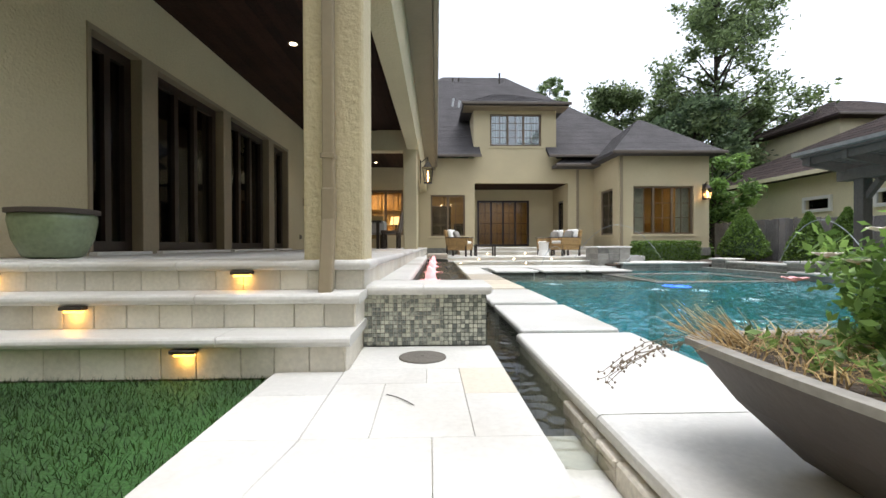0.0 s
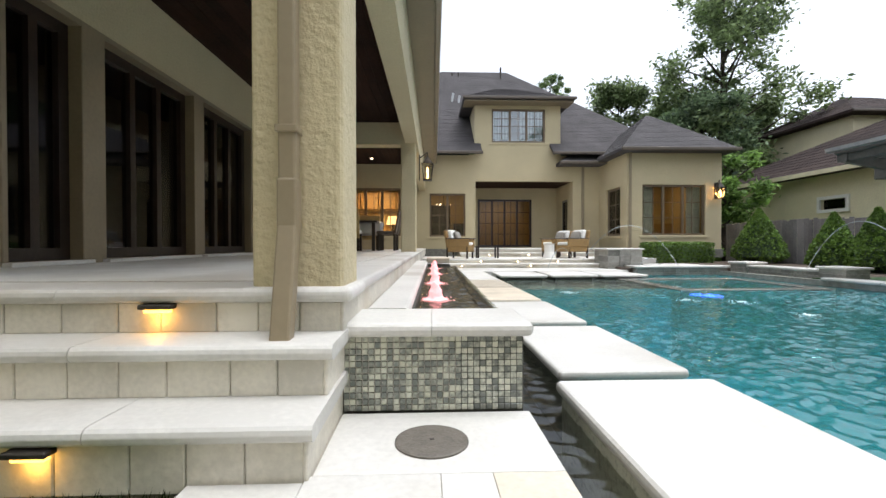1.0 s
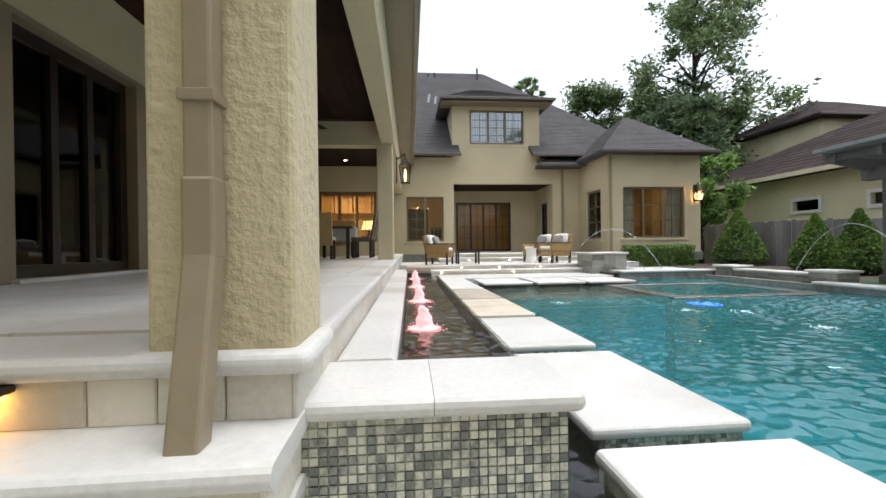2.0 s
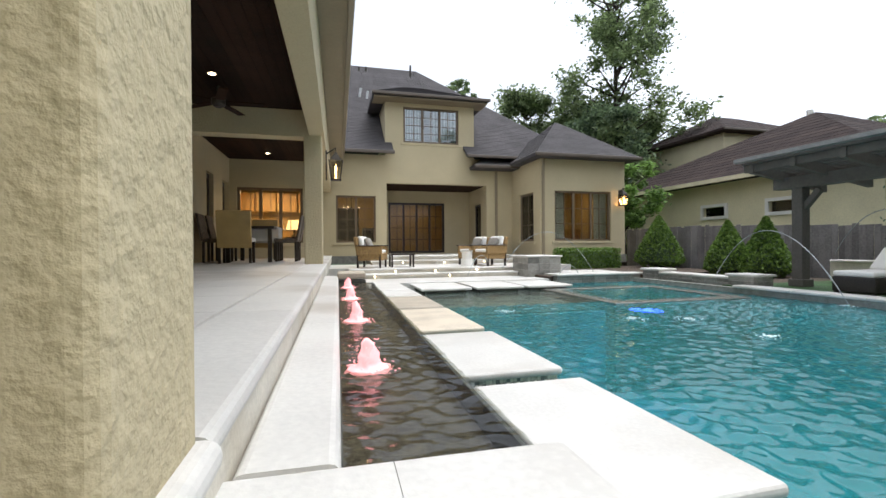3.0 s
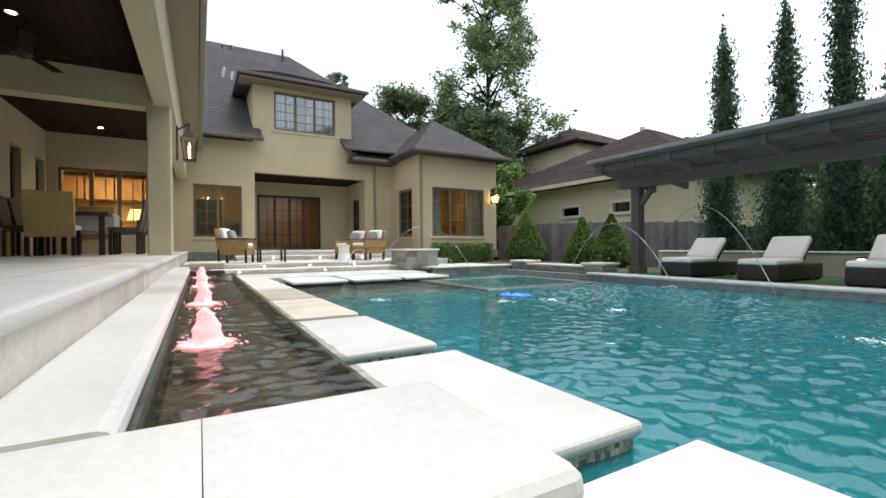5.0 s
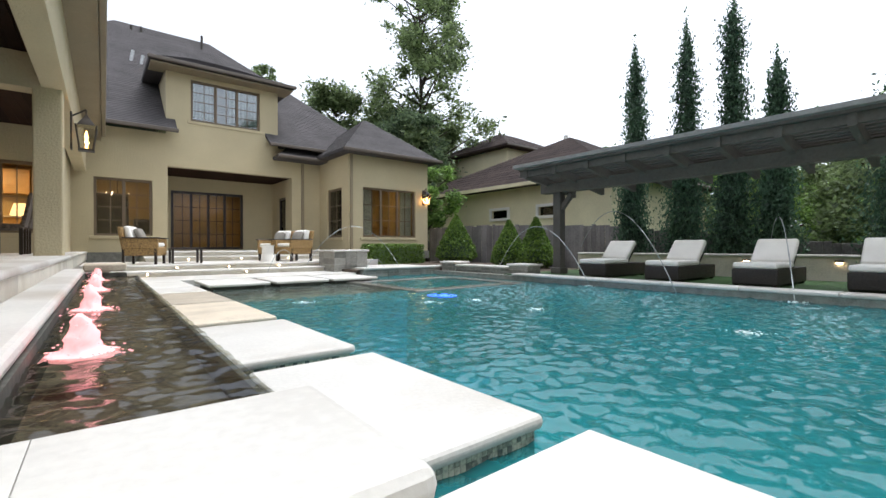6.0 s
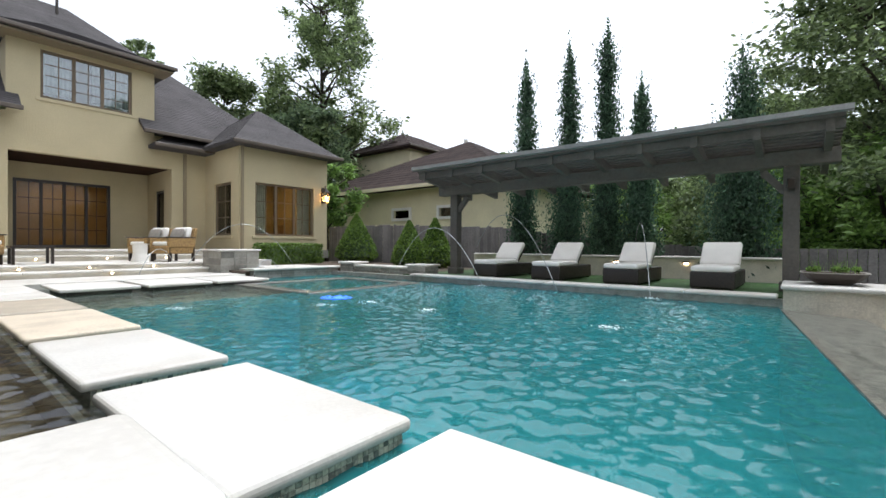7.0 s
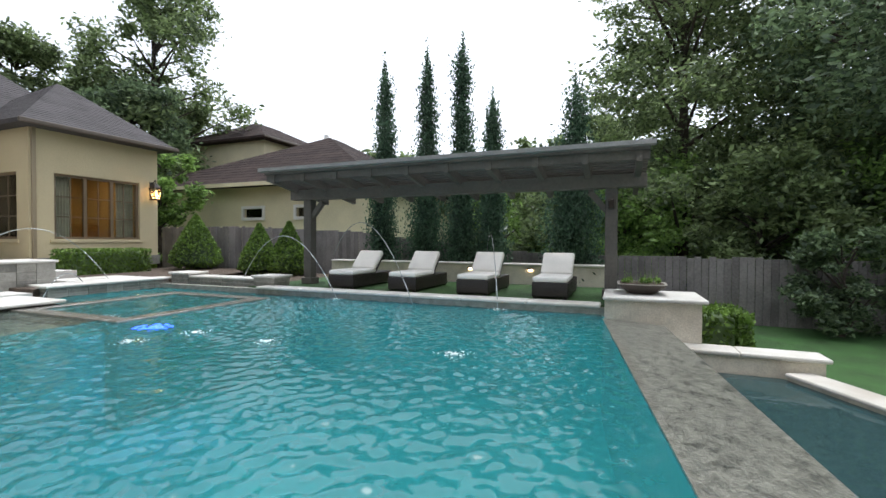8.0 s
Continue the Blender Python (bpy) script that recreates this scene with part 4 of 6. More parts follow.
hip("main_roof", -4.7, 9.9, 19.12, 32.0, 4.92, 0.87, 4.4, 25.4, 10.2, house, SHINGLE, courses=60)
for x0, x1 in ((-5.4, 2.2), (5.03, 9.6)):
    bm = bmesh.new()
    prof = [p for c in range(10) for p in ((18.35 + 0.092 * c, 4.35 + 0.073 * c + 0.02), (18.35 + 0.092 * c + 0.09, 4.35 + 0.073 * c + 0.078))] + [(19.28, 4.95), (18.35, 4.25)]
    ends = [[bm.verts.new((x, y, z)) for y, z in prof] for x in (x0, x1)]
    for i in range(len(prof)):
        k = (i + 1) % len(prof)
        bm.faces.new((ends[0][i], ends[0][k], ends[1][k], ends[1][i]))
    bm.faces.new(ends[0])
    bm.faces.new(ends[1][::-1])
    part("roof_skirt", bm, SHINGLE, house)
    part("eave_gutter", boxed(x0, x1 + 0.03, 18.25, 18.345, 4.25, 4.365, 0.02), EAVE, house)
hip("dormer_roof", 1.46, 5.9, 18.3, 24.5, 6.5, 3.3, 4.1, 22.5, 8.25, house, SHINGLE, courses=24)
hip("tower_roof", 6.73, 10.86, 15.95, 21.5, 4.02, 8.87, 9.03, 18.6, 5.87, house, SHINGLE, courses=26)
hip("entry_roof", 5.3, 7.4, 18.2, 20.6, 3.95, 6.3, 6.4, 19.6, 4.7, house, SHINGLE, courses=8)
part("dormer_soffit", boxed(1.5, 5.86, 18.35, 19.2, 6.33, 6.38), TRIM, house)
for x, y, z in ((1.4, 24.9, 9.75), (1.75, 24.9, 9.8), (4.0, 24.7, 9.75)):
    bm = bmesh.new()
    rod(bm, (x, y, z - 0.2), (x, y, z + (0.45 if x > 3 else 0.2)), 0.05)
    part("roof_vent", bm, BRONZE, house)
for x, y, z in ((1.2, 22.3, 7.6), (1.5, 22.2, 7.45)):
    bm = bmesh.new()
    rod(bm, (x, y, z - 0.3), (x + 0.1, y - 0.05, z + 0.35), 0.06)
    part("flue_pipe", bm, mat("galvanised metal", (0.5, 0.5, 0.5), 0.4, 0.1, 9, 40, 0.05, metal=0.7), house)

room("room_nook", -3.6, -0.66, 15.66, 18.85, 0.53, 2.85, ROOM, "-y", "warm lit kitchen behind the patio window")
room("room_dining", -0.4, 1.9, FY + 0.26, 22.6, 0.6, 3.3, ROOM, "-y", "warm lit dining room indoors")
room("room_hall", 2.1, 5.8, 21.42, 24.5, 0.5, 3.1, ROOM, "-y", "warm lit hall behind the porch doors")
room("room_tower", 7.35, 10.29, 16.66, 20.0, 0.6, 3.3, ROOM, "-y", "warm lit room behind the bay window")
room("room_upper", 2.2, 5.2, FY + 0.26, 22.0, 4.4, 6.5, LINEN, "-y", "pale upper room behind the dormer window")


def indoor_lamp(x, y, z, energy, size=1.2):
    ld = bpy.data.lights.new("room_lamp", "AREA")
    ld.energy, ld.size, ld.color = energy, size, (1.0, 0.72, 0.4)
    o = new("room_lamp", ld)
    o.location = (x, y, z)


indoor_lamp(-2.0, 17.3, 2.8, 42)
indoor_lamp(0.8, 20.9, 3.25, 13)
indoor_lamp(3.9, 23.2, 3.05, 7)
indoor_lamp(8.8, 18.2, 3.25, 14)
for x, y in ((-2.5, 16.5), (-1.75, 16.5), (-1.0, 16.5), (-2.3, 17.6), (-1.7, 17.6), (-1.1, 17.6)):
    dl = thing("downlight", "small round warm recessed ceiling light indoors", "downlight", "kitchen downlights", (x, y, 2.85))
    bm = bmesh.new()
    lathe(bm, [(0.07, -0.02), (0.07, -0.004)], 16)
    part("lens", bm, LAMP_SOFT, dl)
    bm = bmesh.new()
    lathe(bm, [(0.1, -0.012), (0.09, -0.001)], 16)
    part("ring", bm, WHITE, dl)
for x, y in ((-1.81, 6.11), (-1.81, 9.0), (-1.86, 14.4)):
    p = WING @ Vector((x, y, 3.29))
    dl = thing("downlight", "small round recessed light in the wooden ceiling", "downlight", "patio downlights", p)
    ld = bpy.data.lights.new("patio_lamp", "SPOT")
    ld.energy, ld.color, ld.spot_size, ld.shadow_soft_size = 4, (1.0, 0.74, 0.42), radians(120), 0.05
    o = new("patio_lamp", ld)
    o.location = p + Vector((0, 0, -0.03))
    bm = bmesh.new()
    lathe(bm, [(0.05, -0.012), (0.05, -0.002)], 16)
    part("lens", bm, LAMP_SOFT, dl)
    bm = bmesh.new()
    lathe(bm, [(0.075, -0.009), (0.07, -0.001)], 16)
    part("ring", bm, BRONZE, dl)

# kitchen things seen through the window
HONEY = mat("honey cabinet wood", (0.4, 0.25, 0.1), 0.45, 0.12, 3, 40, 0.05)
cab = thing("kitchen_cabinet", "honey wooden kitchen wall cabinets with lit shelf", "cabinet", at=(-1.9, 18.5, 0.53))
part("base_unit", boxed(-1.4, 1.4, -0.3, 0.3, 0, 0.9, 0.01), HONEY, cab)
part("worktop", boxed(-1.44, 1.44, -0.34, 0.3, 0.9, 0.94, 0.006), TRAV, cab)
for i in range(4):
    part("cabinet_door", boxed(-1.38 + 0.7 * i, -0.72 + 0.7 * i, -0.02, 0.3, 1.55, 2.2, 0.01), HONEY, cab)
hood = thing("table_lamp", "glowing table lamp with cream shade in the kitchen", "lamp", at=(-1.15, 16.3, 0.53))
part("side_table", boxed(-0.25, 0.25, -0.2, 0.2, 0, 0.62, 0.01), DARKWOOD, hood)
bm = bmesh.new()
lathe(bm, [(0.1, 0.62), (0.04, 0.72), (0.04, 0.85)], 16)
part("lamp_base", bm, BRONZE, hood)
bm = bmesh.new()
lathe(bm, [(0.24, 0.85), (0.17, 1.12)], 24)
part("shade", bm, glow("warm lamp shade", (1.0, 0.62, 0.25), 1.6), hood)
ch = thing("chandelier", "small brass chandelier with candle bulbs indoors", "chandelier", at=(0.75, 20.4, 2.3))
bm = bmesh.new()
rod(bm, (0, 0, 0.1), (0, 0, 1.0), 0.01)
rod(bm, (0, 0, 0.02), (0, 0, 0.12), 0.03)
for k in range(6):
    a = k * 1.047
    rod(bm, (0, 0, 0.05), (0.3 * math.cos(a), 0.3 * math.sin(a), 0.08), 0.01)
part("arms", bm, BRONZE, ch)
for k in range(6):
    a = k * 1.047
    bm = bmesh.new()
    lathe(bm, [(0.01, 0.1), (0.014, 0.125), (0.003, 0.16)], 10, (0.3 * math.cos(a), 0.3 * math.sin(a), 0))
    part("bulb", bm, LAMP_SOFT, ch)
for x0, x1, y, low, high in ((7.7, 8.2, 16.68, 0.8, 3.0), (9.4, 9.92, 16.68, 0.8, 3.0), (2.75, 3.5, 19.25, 4.6, 6.3), (3.9, 4.9, 19.25, 4.6, 6.3)):
    bm = bmesh.new()
    n = 14
    for i in range(n):
        a, b = x0 + (x1 - x0) * i / n, x0 + (x1 - x0) * (i + 1) / n
        o = 0.035 * (i % 2)
        vs = [bm.verts.new(p) for p in ((a, y + o, low), (b, y + 0.035 - o, low), (b, y + 0.035 - o, high), (a, y + o, high))]
        bm.faces.new(vs)
    bmesh.ops.remove_doubles(bm, verts=bm.verts, dist=0.0005)
    bmesh.ops.solidify(bm, geom=bm.faces[:], thickness=0.004)
    tagged(part("curtain", bm, CURTAIN), "pale grey-blue pleated curtain beside the window", "curtain", "bay curtains")


def lantern(at, turn):
    t = thing("wall_lantern", "bronze wall lantern with glowing glass on stucco", "lantern", "wall lanterns", at)
    t.rotation_euler = (0, 0, turn)
    t.scale = (1.3, 1.3, 1.3)
    part("back_plate", boxed(-0.05, 0.05, -0.02, 0.0, -0.2, 0.25, 0.006), BRONZE, t)
    bm = bmesh.new()
    rod(bm, (0, -0.01, 0.2), (0, -0.15, 0.3), 0.01)
    rod(bm, (0, -0.15, 0.3), (0, -0.15, 0.22), 0.01)
    part("bracket", bm, BRONZE, t)
    bm = bmesh.new()
    for sx in (-1, 1):
        for sy in (-1, 1):
            rod(bm, (sx * 0.065, -0.15 + sy * 0.065, -0.18), (sx * 0.1, -0.15 + sy * 0.1, 0.1), 0.009, None, 6)
    box(bm, -0.08, 0.08, -0.23, -0.07, -0.2, -0.18, 0.004, 1)
    part("cage", bm, BRONZE, t)
    bm = bmesh.new()
    lathe(bm, [(0.12, 0.1), (0.1, 0.13), (0.04, 0.2), (0.015, 0.24)], 4, (0, -0.15, 0), 0.0)
    part("roof_cap", bm, BRONZE, t)
    bm = bmesh.new()
    for o in (-0.025, 0.025):
        lathe(bm, [(0.012, -0.16), (0.012, -0.06), (0.018, -0.03), (0.004, 0.04)], 10, (o, -0.15, 0))
    part("bulb", bm, LAMP, t, "glowing candle bulbs")
    bm = bmesh.new()
    lathe(bm, [(0.088, -0.175), (0.132, 0.098)], 4, (0, -0.15, 0))
    part("glass", bm, GLASS, t).visible_shadow = False
    ld = bpy.data.lights.new("lantern_lamp", "POINT")
    ld.energy, ld.color, ld.shadow_soft_size = 2.5, (1.0, 0.6, 0.25), 0.04
    lo2 = new("lantern_lamp", ld)
    lo2.location = Vector(at) + Matrix.Rotation(turn, 3, "Z") @ Vector((0, -0.195, -0.06))


lantern((-0.18, 11.25, 2.42), radians(89))
lantern((10.33, 16.4, 2.55), 0)

# terrace, porch steps and deck
setting("deck_far", boxed(0.5, 5.2, 12.2, 13.9, -0.7, 0.0, 0.01), TRAV, "cream stone deck before the terrace steps", "deck")
tr = thing("terrace_steps", "cream travertine terrace steps with rounded nosings", "steps", at=(0, 0, 0), kind="structure")
for y, z in ((13.6, 0.13), (14.0, 0.25)):
    part("step_body", boxed(0.4, 5.3, y + 0.05, 15, z - 0.2, z - 0.05), TRAV_RISER, tr)
    for i in range(4):
        part("tread", boxed(0.36 + 1.24 * i, 1.597 + 1.24 * i, y, y + 0.5, z - 0.05, z, 0.02, 3), TRAV, tr)
setting("floor_terrace", boxed(-0.3, 7.1, 14.4, 17.0, -0.7, 0.248), TRAV, "cream travertine terrace floor", "floor")
for y, z in ((16.4, 0.39), (16.85, 0.53)):
    part("step_body", boxed(1.2, 6.3, y + 0.05, FY, z - 0.18, z - 0.05), TRAV_RISER, tr)
    for i in range(4):
        part("tread", boxed(1.15 + 1.3 * i, 2.447 + 1.3 * i, y, y + 0.5, z - 0.05, z, 0.02, 3), TRAV, tr)
setting("floor_porch", boxed(1.2, 6.3, 17.3, 21.3, 0.3, 0.528), TRAV, "cream travertine porch floor before the doors", "floor")
setting("plinth_facade", boxed(-0.35, 1.2, FY - 0.1, FY - 0.005, 0.2, 0.5), LEDGE, "grey stone plinth at the facade's foot", "plinth")
for x, y, z in ((1.6, 13.93, 0.17), (2.7, 13.93, 0.17), (3.9, 13.93, 0.17), (2.2, 16.38, 0.31), (3.6, 16.38, 0.31), (5.0, 16.38, 0.31), (1.0, 13.53, 0.06), (3.0, 13.53, 0.06)):
    st = thing("step_light", "tiny round warm step light in the riser", "step light", "terrace step lights", (x, y + 0.11, z))
    bm = bmesh.new()
    rod(bm, (0, 0.0, 0), (0, -0.045, 0), 0.022, None, 12)
    part("lens", bm, LAMP_SOFT, st)
    bm = bmesh.new()
    rod(bm, (0, 0.0, 0), (0, -0.03, 0), 0.032, None, 12)
    part("ring", bm, BRONZE, st)

# furniture seen through the front windows
for x, y, w, h, mm, lb in ((0.6, 21.6, 0.5, 1.9, DARKWOOD, "tall dark wooden cabinet indoors"), (1.5, 20.6, 0.3, 1.0, DARKWOOD, "dark wooden console indoors"), (8.3, 19.5, 0.45, 1.7, DARKWOOD, "tall dark wooden bookcase indoors"), (9.5, 18.6, 0.4, 0.9, WICKER, "honey wooden chest indoors")):
    c = thing("indoor_cabinet", lb, "cabinet", "indoor cabinets", (x, y, 0.6 if y < 23 else 0.5))
    part("body", boxed(-w, w, -0.2, 0.2, 0, h, 0.01), mm, c)
    for s in (-1, 1):
        part("cabinet_door", boxed(*sorted((s * 0.01, s * (w - 0.03))), -0.225, -0.202, 0.05, h - 0.05, 0.006, 1), mm, c)

# ---- garden beyond the pool ----
setting("deck_lounge", boxed(7.55, 11.4, 2.3, 9.4, -0.78, 0.02), TURF, "green turf strip under the loungers", "lawn")
for i in range(6):
    y0 = 2.42 + 1.1 * i
    tagged(part("coping_slab", boxed(7.36, 7.72, y0, y0 + 1.094, 0.0, 0.052, 0.02, 3), TRAV), "cream travertine coping along the lounge side", "coping", "lounge side copings", "structure")
bm = boxed(7.42, 7.56, 2.3, 12.2, -1.5, -0.001)
setting("wall_pool_side", bm, LEDGE, "grey stone tiled pool wall under the coping", "wall")
bm = boxed(7.3, 8.3, 1.12, 2.36, -1.2, 0.145)
setting("pier", bm, LEDGE_WALL, "pale stone pier at the pool's corner", "pier")
tagged(part("coping_slab", boxed(7.22, 8.36, 1.05, 2.385, 0.145, 0.2, 0.022, 3), TRAV), "cream travertine cap on the corner pier", "coping", "", "structure")
for x0, x1, y0, y1, h in ((7.65, 8.1, 11.3, 11.85, 0.2), (7.65, 8.1, 8.8, 9.35, 0.2), (7.7, 8.02, 9.35, 11.3, 0.13), (5.3, 7.65, 11.95, 12.2, 0.08), (5.0, 5.95, 13.0, 14.0, 0.52)):
    w = thing("stone_wall", "grey stone tiled garden wall with pale cap", "wall", "spa side walls", ((x0 + x1) / 2, (y0 + y1) / 2, -0.7), "structure")
    a, b = (x1 - x0) / 2, (y1 - y0) / 2
    n = max(1, int(max(a, b) / 0.15))
    rr = random.Random(int(x0 * 10 + y0))
    part("wall_core", boxed(-a + 0.02, a - 0.02, -b + 0.02, b - 0.02, 0, h + 0.7), GROUT, w)
    for k in range(4):
        z = 0.55 + k * (h + 0.15) / 4
        for s in range(max(1, int(2 * b / 0.3))):
            q = 2 * b / max(1, int(2 * b / 0.3))
            for sx in (-1, 1):
                part("stone", boxed(*sorted((sx * (a - 0.02), sx * (a + rr.uniform(0, 0.012)))), -b + s * q + 0.004, -b + (s + 1) * q - 0.004, z + 0.003, z + (h + 0.15) / 4 - 0.003), LEDGE, w)
        for s in range(max(1, int(2 * a / 0.3))):
            q = 2 * a / max(1, int(2 * a / 0.3))
            part("stone", boxed(-a + s * q + 0.004, -a + (s + 1) * q - 0.004, -b - rr.uniform(0, 0.012), -b + 0.02, z + 0.003, z + (h + 0.15) / 4 - 0.003), LEDGE, w)
    part("cap", boxed(-a - 0.05, a + 0.05, -b - 0.05, b + 0.05, h + 0.7, h + 0.75, 0.018, 3), TRAV, w)
setting("bed_raised", boxed(5.2, 11.4, 12.2, 16.4, -0.7, 0.06), SOIL, "dark soil bed before the bay window", "bed")
setting("bed_side", boxed(8.1, 11.4, 9.4, 12.2, -0.78, 0.0), SOIL, "dark soil bed beside the spa", "bed")
for i in range(3):
    for j in range(2):
        tagged(slab("paving_slab", 5.45 + 0.78 * i, 6.15 + 0.78 * i, 12.35 + 0.85 * j, 13.1 + 0.85 * j if i or not j else 12.9, 0.1, 0.05, TRAV, None, 0.012), "pale square stepping stone in the bed", "slab", "bed stepping stones", "structure")
hedge("box_hedge", "low clipped green boxwood hedge under the bay window", 7.3, 9.45, 15.2, 15.85, 0.06, 0.72, BOX, 5, 5200, 0.045)
hedge("box_hedge", "low clipped green boxwood hedge beside the pier", 8.4, 9.6, 0.3, 2.2, -0.78, -0.12, BOX, 6, 5200, 0.05)


def cone_shrub(at, h, r, seed, label):
    t = thing("conical_shrub", label, "shrub", "conical shrubs", at)
    bm = bmesh.new()
    lathe(bm, [(0.05, 0), (r * 0.86, 0.12 * h), (r * 0.72, 0.35 * h), (r * 0.3, 0.75 * h), (0.02, 0.95 * h)], 14)
    part("twig_core", bm, LEAF_DARK, t)
    rng = np.random.default_rng(seed)
    n = 5200
    k = rng.random(n) ** 0.8
    rad = np.interp(k, [0, 0.12, 0.35, 0.75, 1], [0.6 * r, r, 0.86 * r, 0.38 * r, 0.02])
    a = rng.random(n) * 6.283
    rad = rad * (0.88 + 0.2 * rng.random(n))
    p = np.stack([rad * np.cos(a), rad * np.sin(a), k * h + 0.02], 1)
    u = rng.normal(size=(n, 3))
    u /= np.linalg.norm(u, axis=1)[:, None]
    v = np.cross(u, rng.normal(size=(n, 3)))
    v /= np.linalg.norm(v, axis=1)[:, None]
    s = 0.045 * (0.6 + 0.8 * rng.random((n, 1)))
    q = np.stack([p - u * s, p + v * s * 0.5, p + u * s, p - v * s * 0.5], 1).reshape(-1, 3)
    raw("foliage", q.tolist(), np.arange(len(q)).reshape(-1, 4).tolist(), BOX, t)


cone_shrub((10.75, 14.9, 0.06), 1.75, 0.75, 1, "broad conical green shrub beside the house corner")
cone_shrub((10.3, 11.8, 0.0), 1.45, 0.56, 2, "conical green shrub in front of the grey fence")
cone_shrub((10.5, 10.9, 0.0), 1.5, 0.56, 3, "conical green shrub in front of the grey fence")

# board fence that follows the falling ground
fence = thing("board_fence", "grey weathered wooden board fence behind the garden", "fence", at=(11.6, 0, -0.78))
rr = random.Random(9)
board = {}
y = 17.6
while y > -9:
    top = float(np.interp(y, [-9, 4, 5.5, 9.0, 9.1, 14, 17.6], [0.55, 0.68, 0.85, 1.2, 1.25, 1.45, 1.45])) + 0.78 + rr.uniform(-0.012, 0.012)
    key = round(top * 25)
    if key not in board:
        board[key] = boxed(-0.012, 0.012, -0.068, 0.068, 0, key / 25, 0.004, 1)
        me = bpy.data.meshes.new("board")
        board[key].to_mesh(me)
        me.materials.append(FENCE)
        board[key] = me
    b = new("board", board[key])
    b.parent, b.location = fence, (rr.uniform(-0.01, 0.01), y, 0)
    y -= 0.142
for y in np.arange(-9, 17.6, 2.4):
    part("fence_post", boxed(0.02, 0.12, float(y) - 0.05, float(y) + 0.05, 0, 1.2), FENCE, fence)
part("rail", boxed(0.02, 0.06, -9, 17.6, 0.35, 0.45), FENCE, fence)
setting("wall_lounge", boxed(10.3, 10.5, 2.3, 9.3, -0.7, 0.44), LEDGE_WALL, "low pale stone wall behind the loungers", "wall")
for i in range(5):
    tagged(part("coping_slab", boxed(10.24, 10.56, 2.28 + 1.4 * i, 3.676 + 1.4 * i, 0.44, 0.49, 0.018, 3), TRAV), "cream travertine cap on the low wall", "coping", "low wall caps", "structure")
for y in (4.0, 5.4, 6.9):
    st = thing("wall_light", "small round warm light on the low wall", "wall light", "low wall lights", (10.3, y, 0.36))
    part("hood", boxed(-0.05, 0.0, -0.06, 0.06, 0.0, 0.03, 0.006), BRONZE, st)
    part("lens", boxed(-0.04, -0.004, -0.04, 0.04, -0.03, -0.002, 0.004), LAMP_SOFT, st)

# shade pergola
pg = thing("pergola", "grey painted timber lean-to pergola over the loungers", "pergola", at=(0, 0, 0))
for y in (2.3, 8.65):
    post = part("post", boxed(8.5, 8.7, y - 0.1, y + 0.1, 0.02, 1.9, 0.012), PERGOLA, pg)
    part("post_base", boxed(8.46, 8.74, y - 0.14, y + 0.14, 0.02, 0.16, 0.012), PERGOLA, post)
    bm = bmesh.new()
    box(bm, 8.55, 8.65, -0.05, 0.05, 0, 0.42)
    s = 1 if y < 5 else -1
    m = Matrix.Translation((0, y + s * 0.08, 1.52)) @ Matrix.Rotation(radians(-40 * s), 4, "X")
    part("knee_brace", turned(bm, m), PERGOLA, post)
part("beam", boxed(8.48, 8.72, 1.75, 9.1, 1.9, 2.12, 0.012), PERGOLA, pg)
part("front_beam", boxed(7.75, 7.83, 1.75, 9.1, 2.22, 2.36, 0.008), PERGOLA, pg)


def sloped(x0, x1, y0, y1, h0, h1):
    """A bar whose height falls from the pool side to the back."""
    bm = boxed(x0, x1, y0, y1, h0, h1)
    for v in bm.verts:
        v.co.z += 2.36 - (v.co.x - 7.72) * 0.17
    return bm


for i in range(10):
    y = 1.9 + i * 0.78
    part("rafter", sloped(7.72, 9.6, y - 0.045, y + 0.045, -0.17, 0.0), PERGOLA, pg)
for i in range(15):
    x = 7.7 + i * 0.13
    part("purlin", sloped(x, x + 0.075, 1.75, 9.1, 0.002, 0.05), PERGOLA, pg)
part("roof_edge", sloped(7.58, 7.66, 1.68, 9.17, 0.03, 0.1), mat("grey metal edge", (0.3, 0.3, 0.29), 0.4, 0.08, 5, 40, 0.05, metal=0.4), pg)
spk = thing("outdoor_speaker", "small black speaker on the pergola post", "speaker", at=(8.49, 2.3, 1.62))
part("case", boxed(-0.08, 0.0, -0.05, 0.05, -0.09, 0.09, 0.02, 3), BRONZE, spk)
part("grille", boxed(-0.086, -0.079, -0.04, 0.04, -0.07, 0.07, 0.003, 1), DARKWOOD, spk)

# four sun loungers
LG = thing("sun_lounger", "dark wicker sun lounger with white cushion", "lounger", "sun loungers", (7.95, 3.24, 0.02))
part("base", boxed(0, 1.62, -0.3, 0.3, 0.03, 0.28, 0.02, 2), WICKER_DARK, LG)
for x in (0.02, 1.52):
    for y in (-0.28, 0.22):
        part("leg", boxed(x, x + 0.06, y, y + 0.06, 0, 0.05), WICKER_DARK, LG)
part("seat_cushion", boxed(0.0, 0.93, -0.29, 0.29, 0.28, 0.37, 0.035, 4), CUSHION, LG, smooth=True)
TILT_BACK = Matrix.Translation((0.88, 0, 0.31)) @ Matrix.Rotation(radians(-44), 4, "Y")
part("back_cushion", turned(boxed(0, 0.54, -0.29, 0.29, 0, 0.11, 0.04, 4), TILT_BACK), CUSHION, LG, smooth=True)
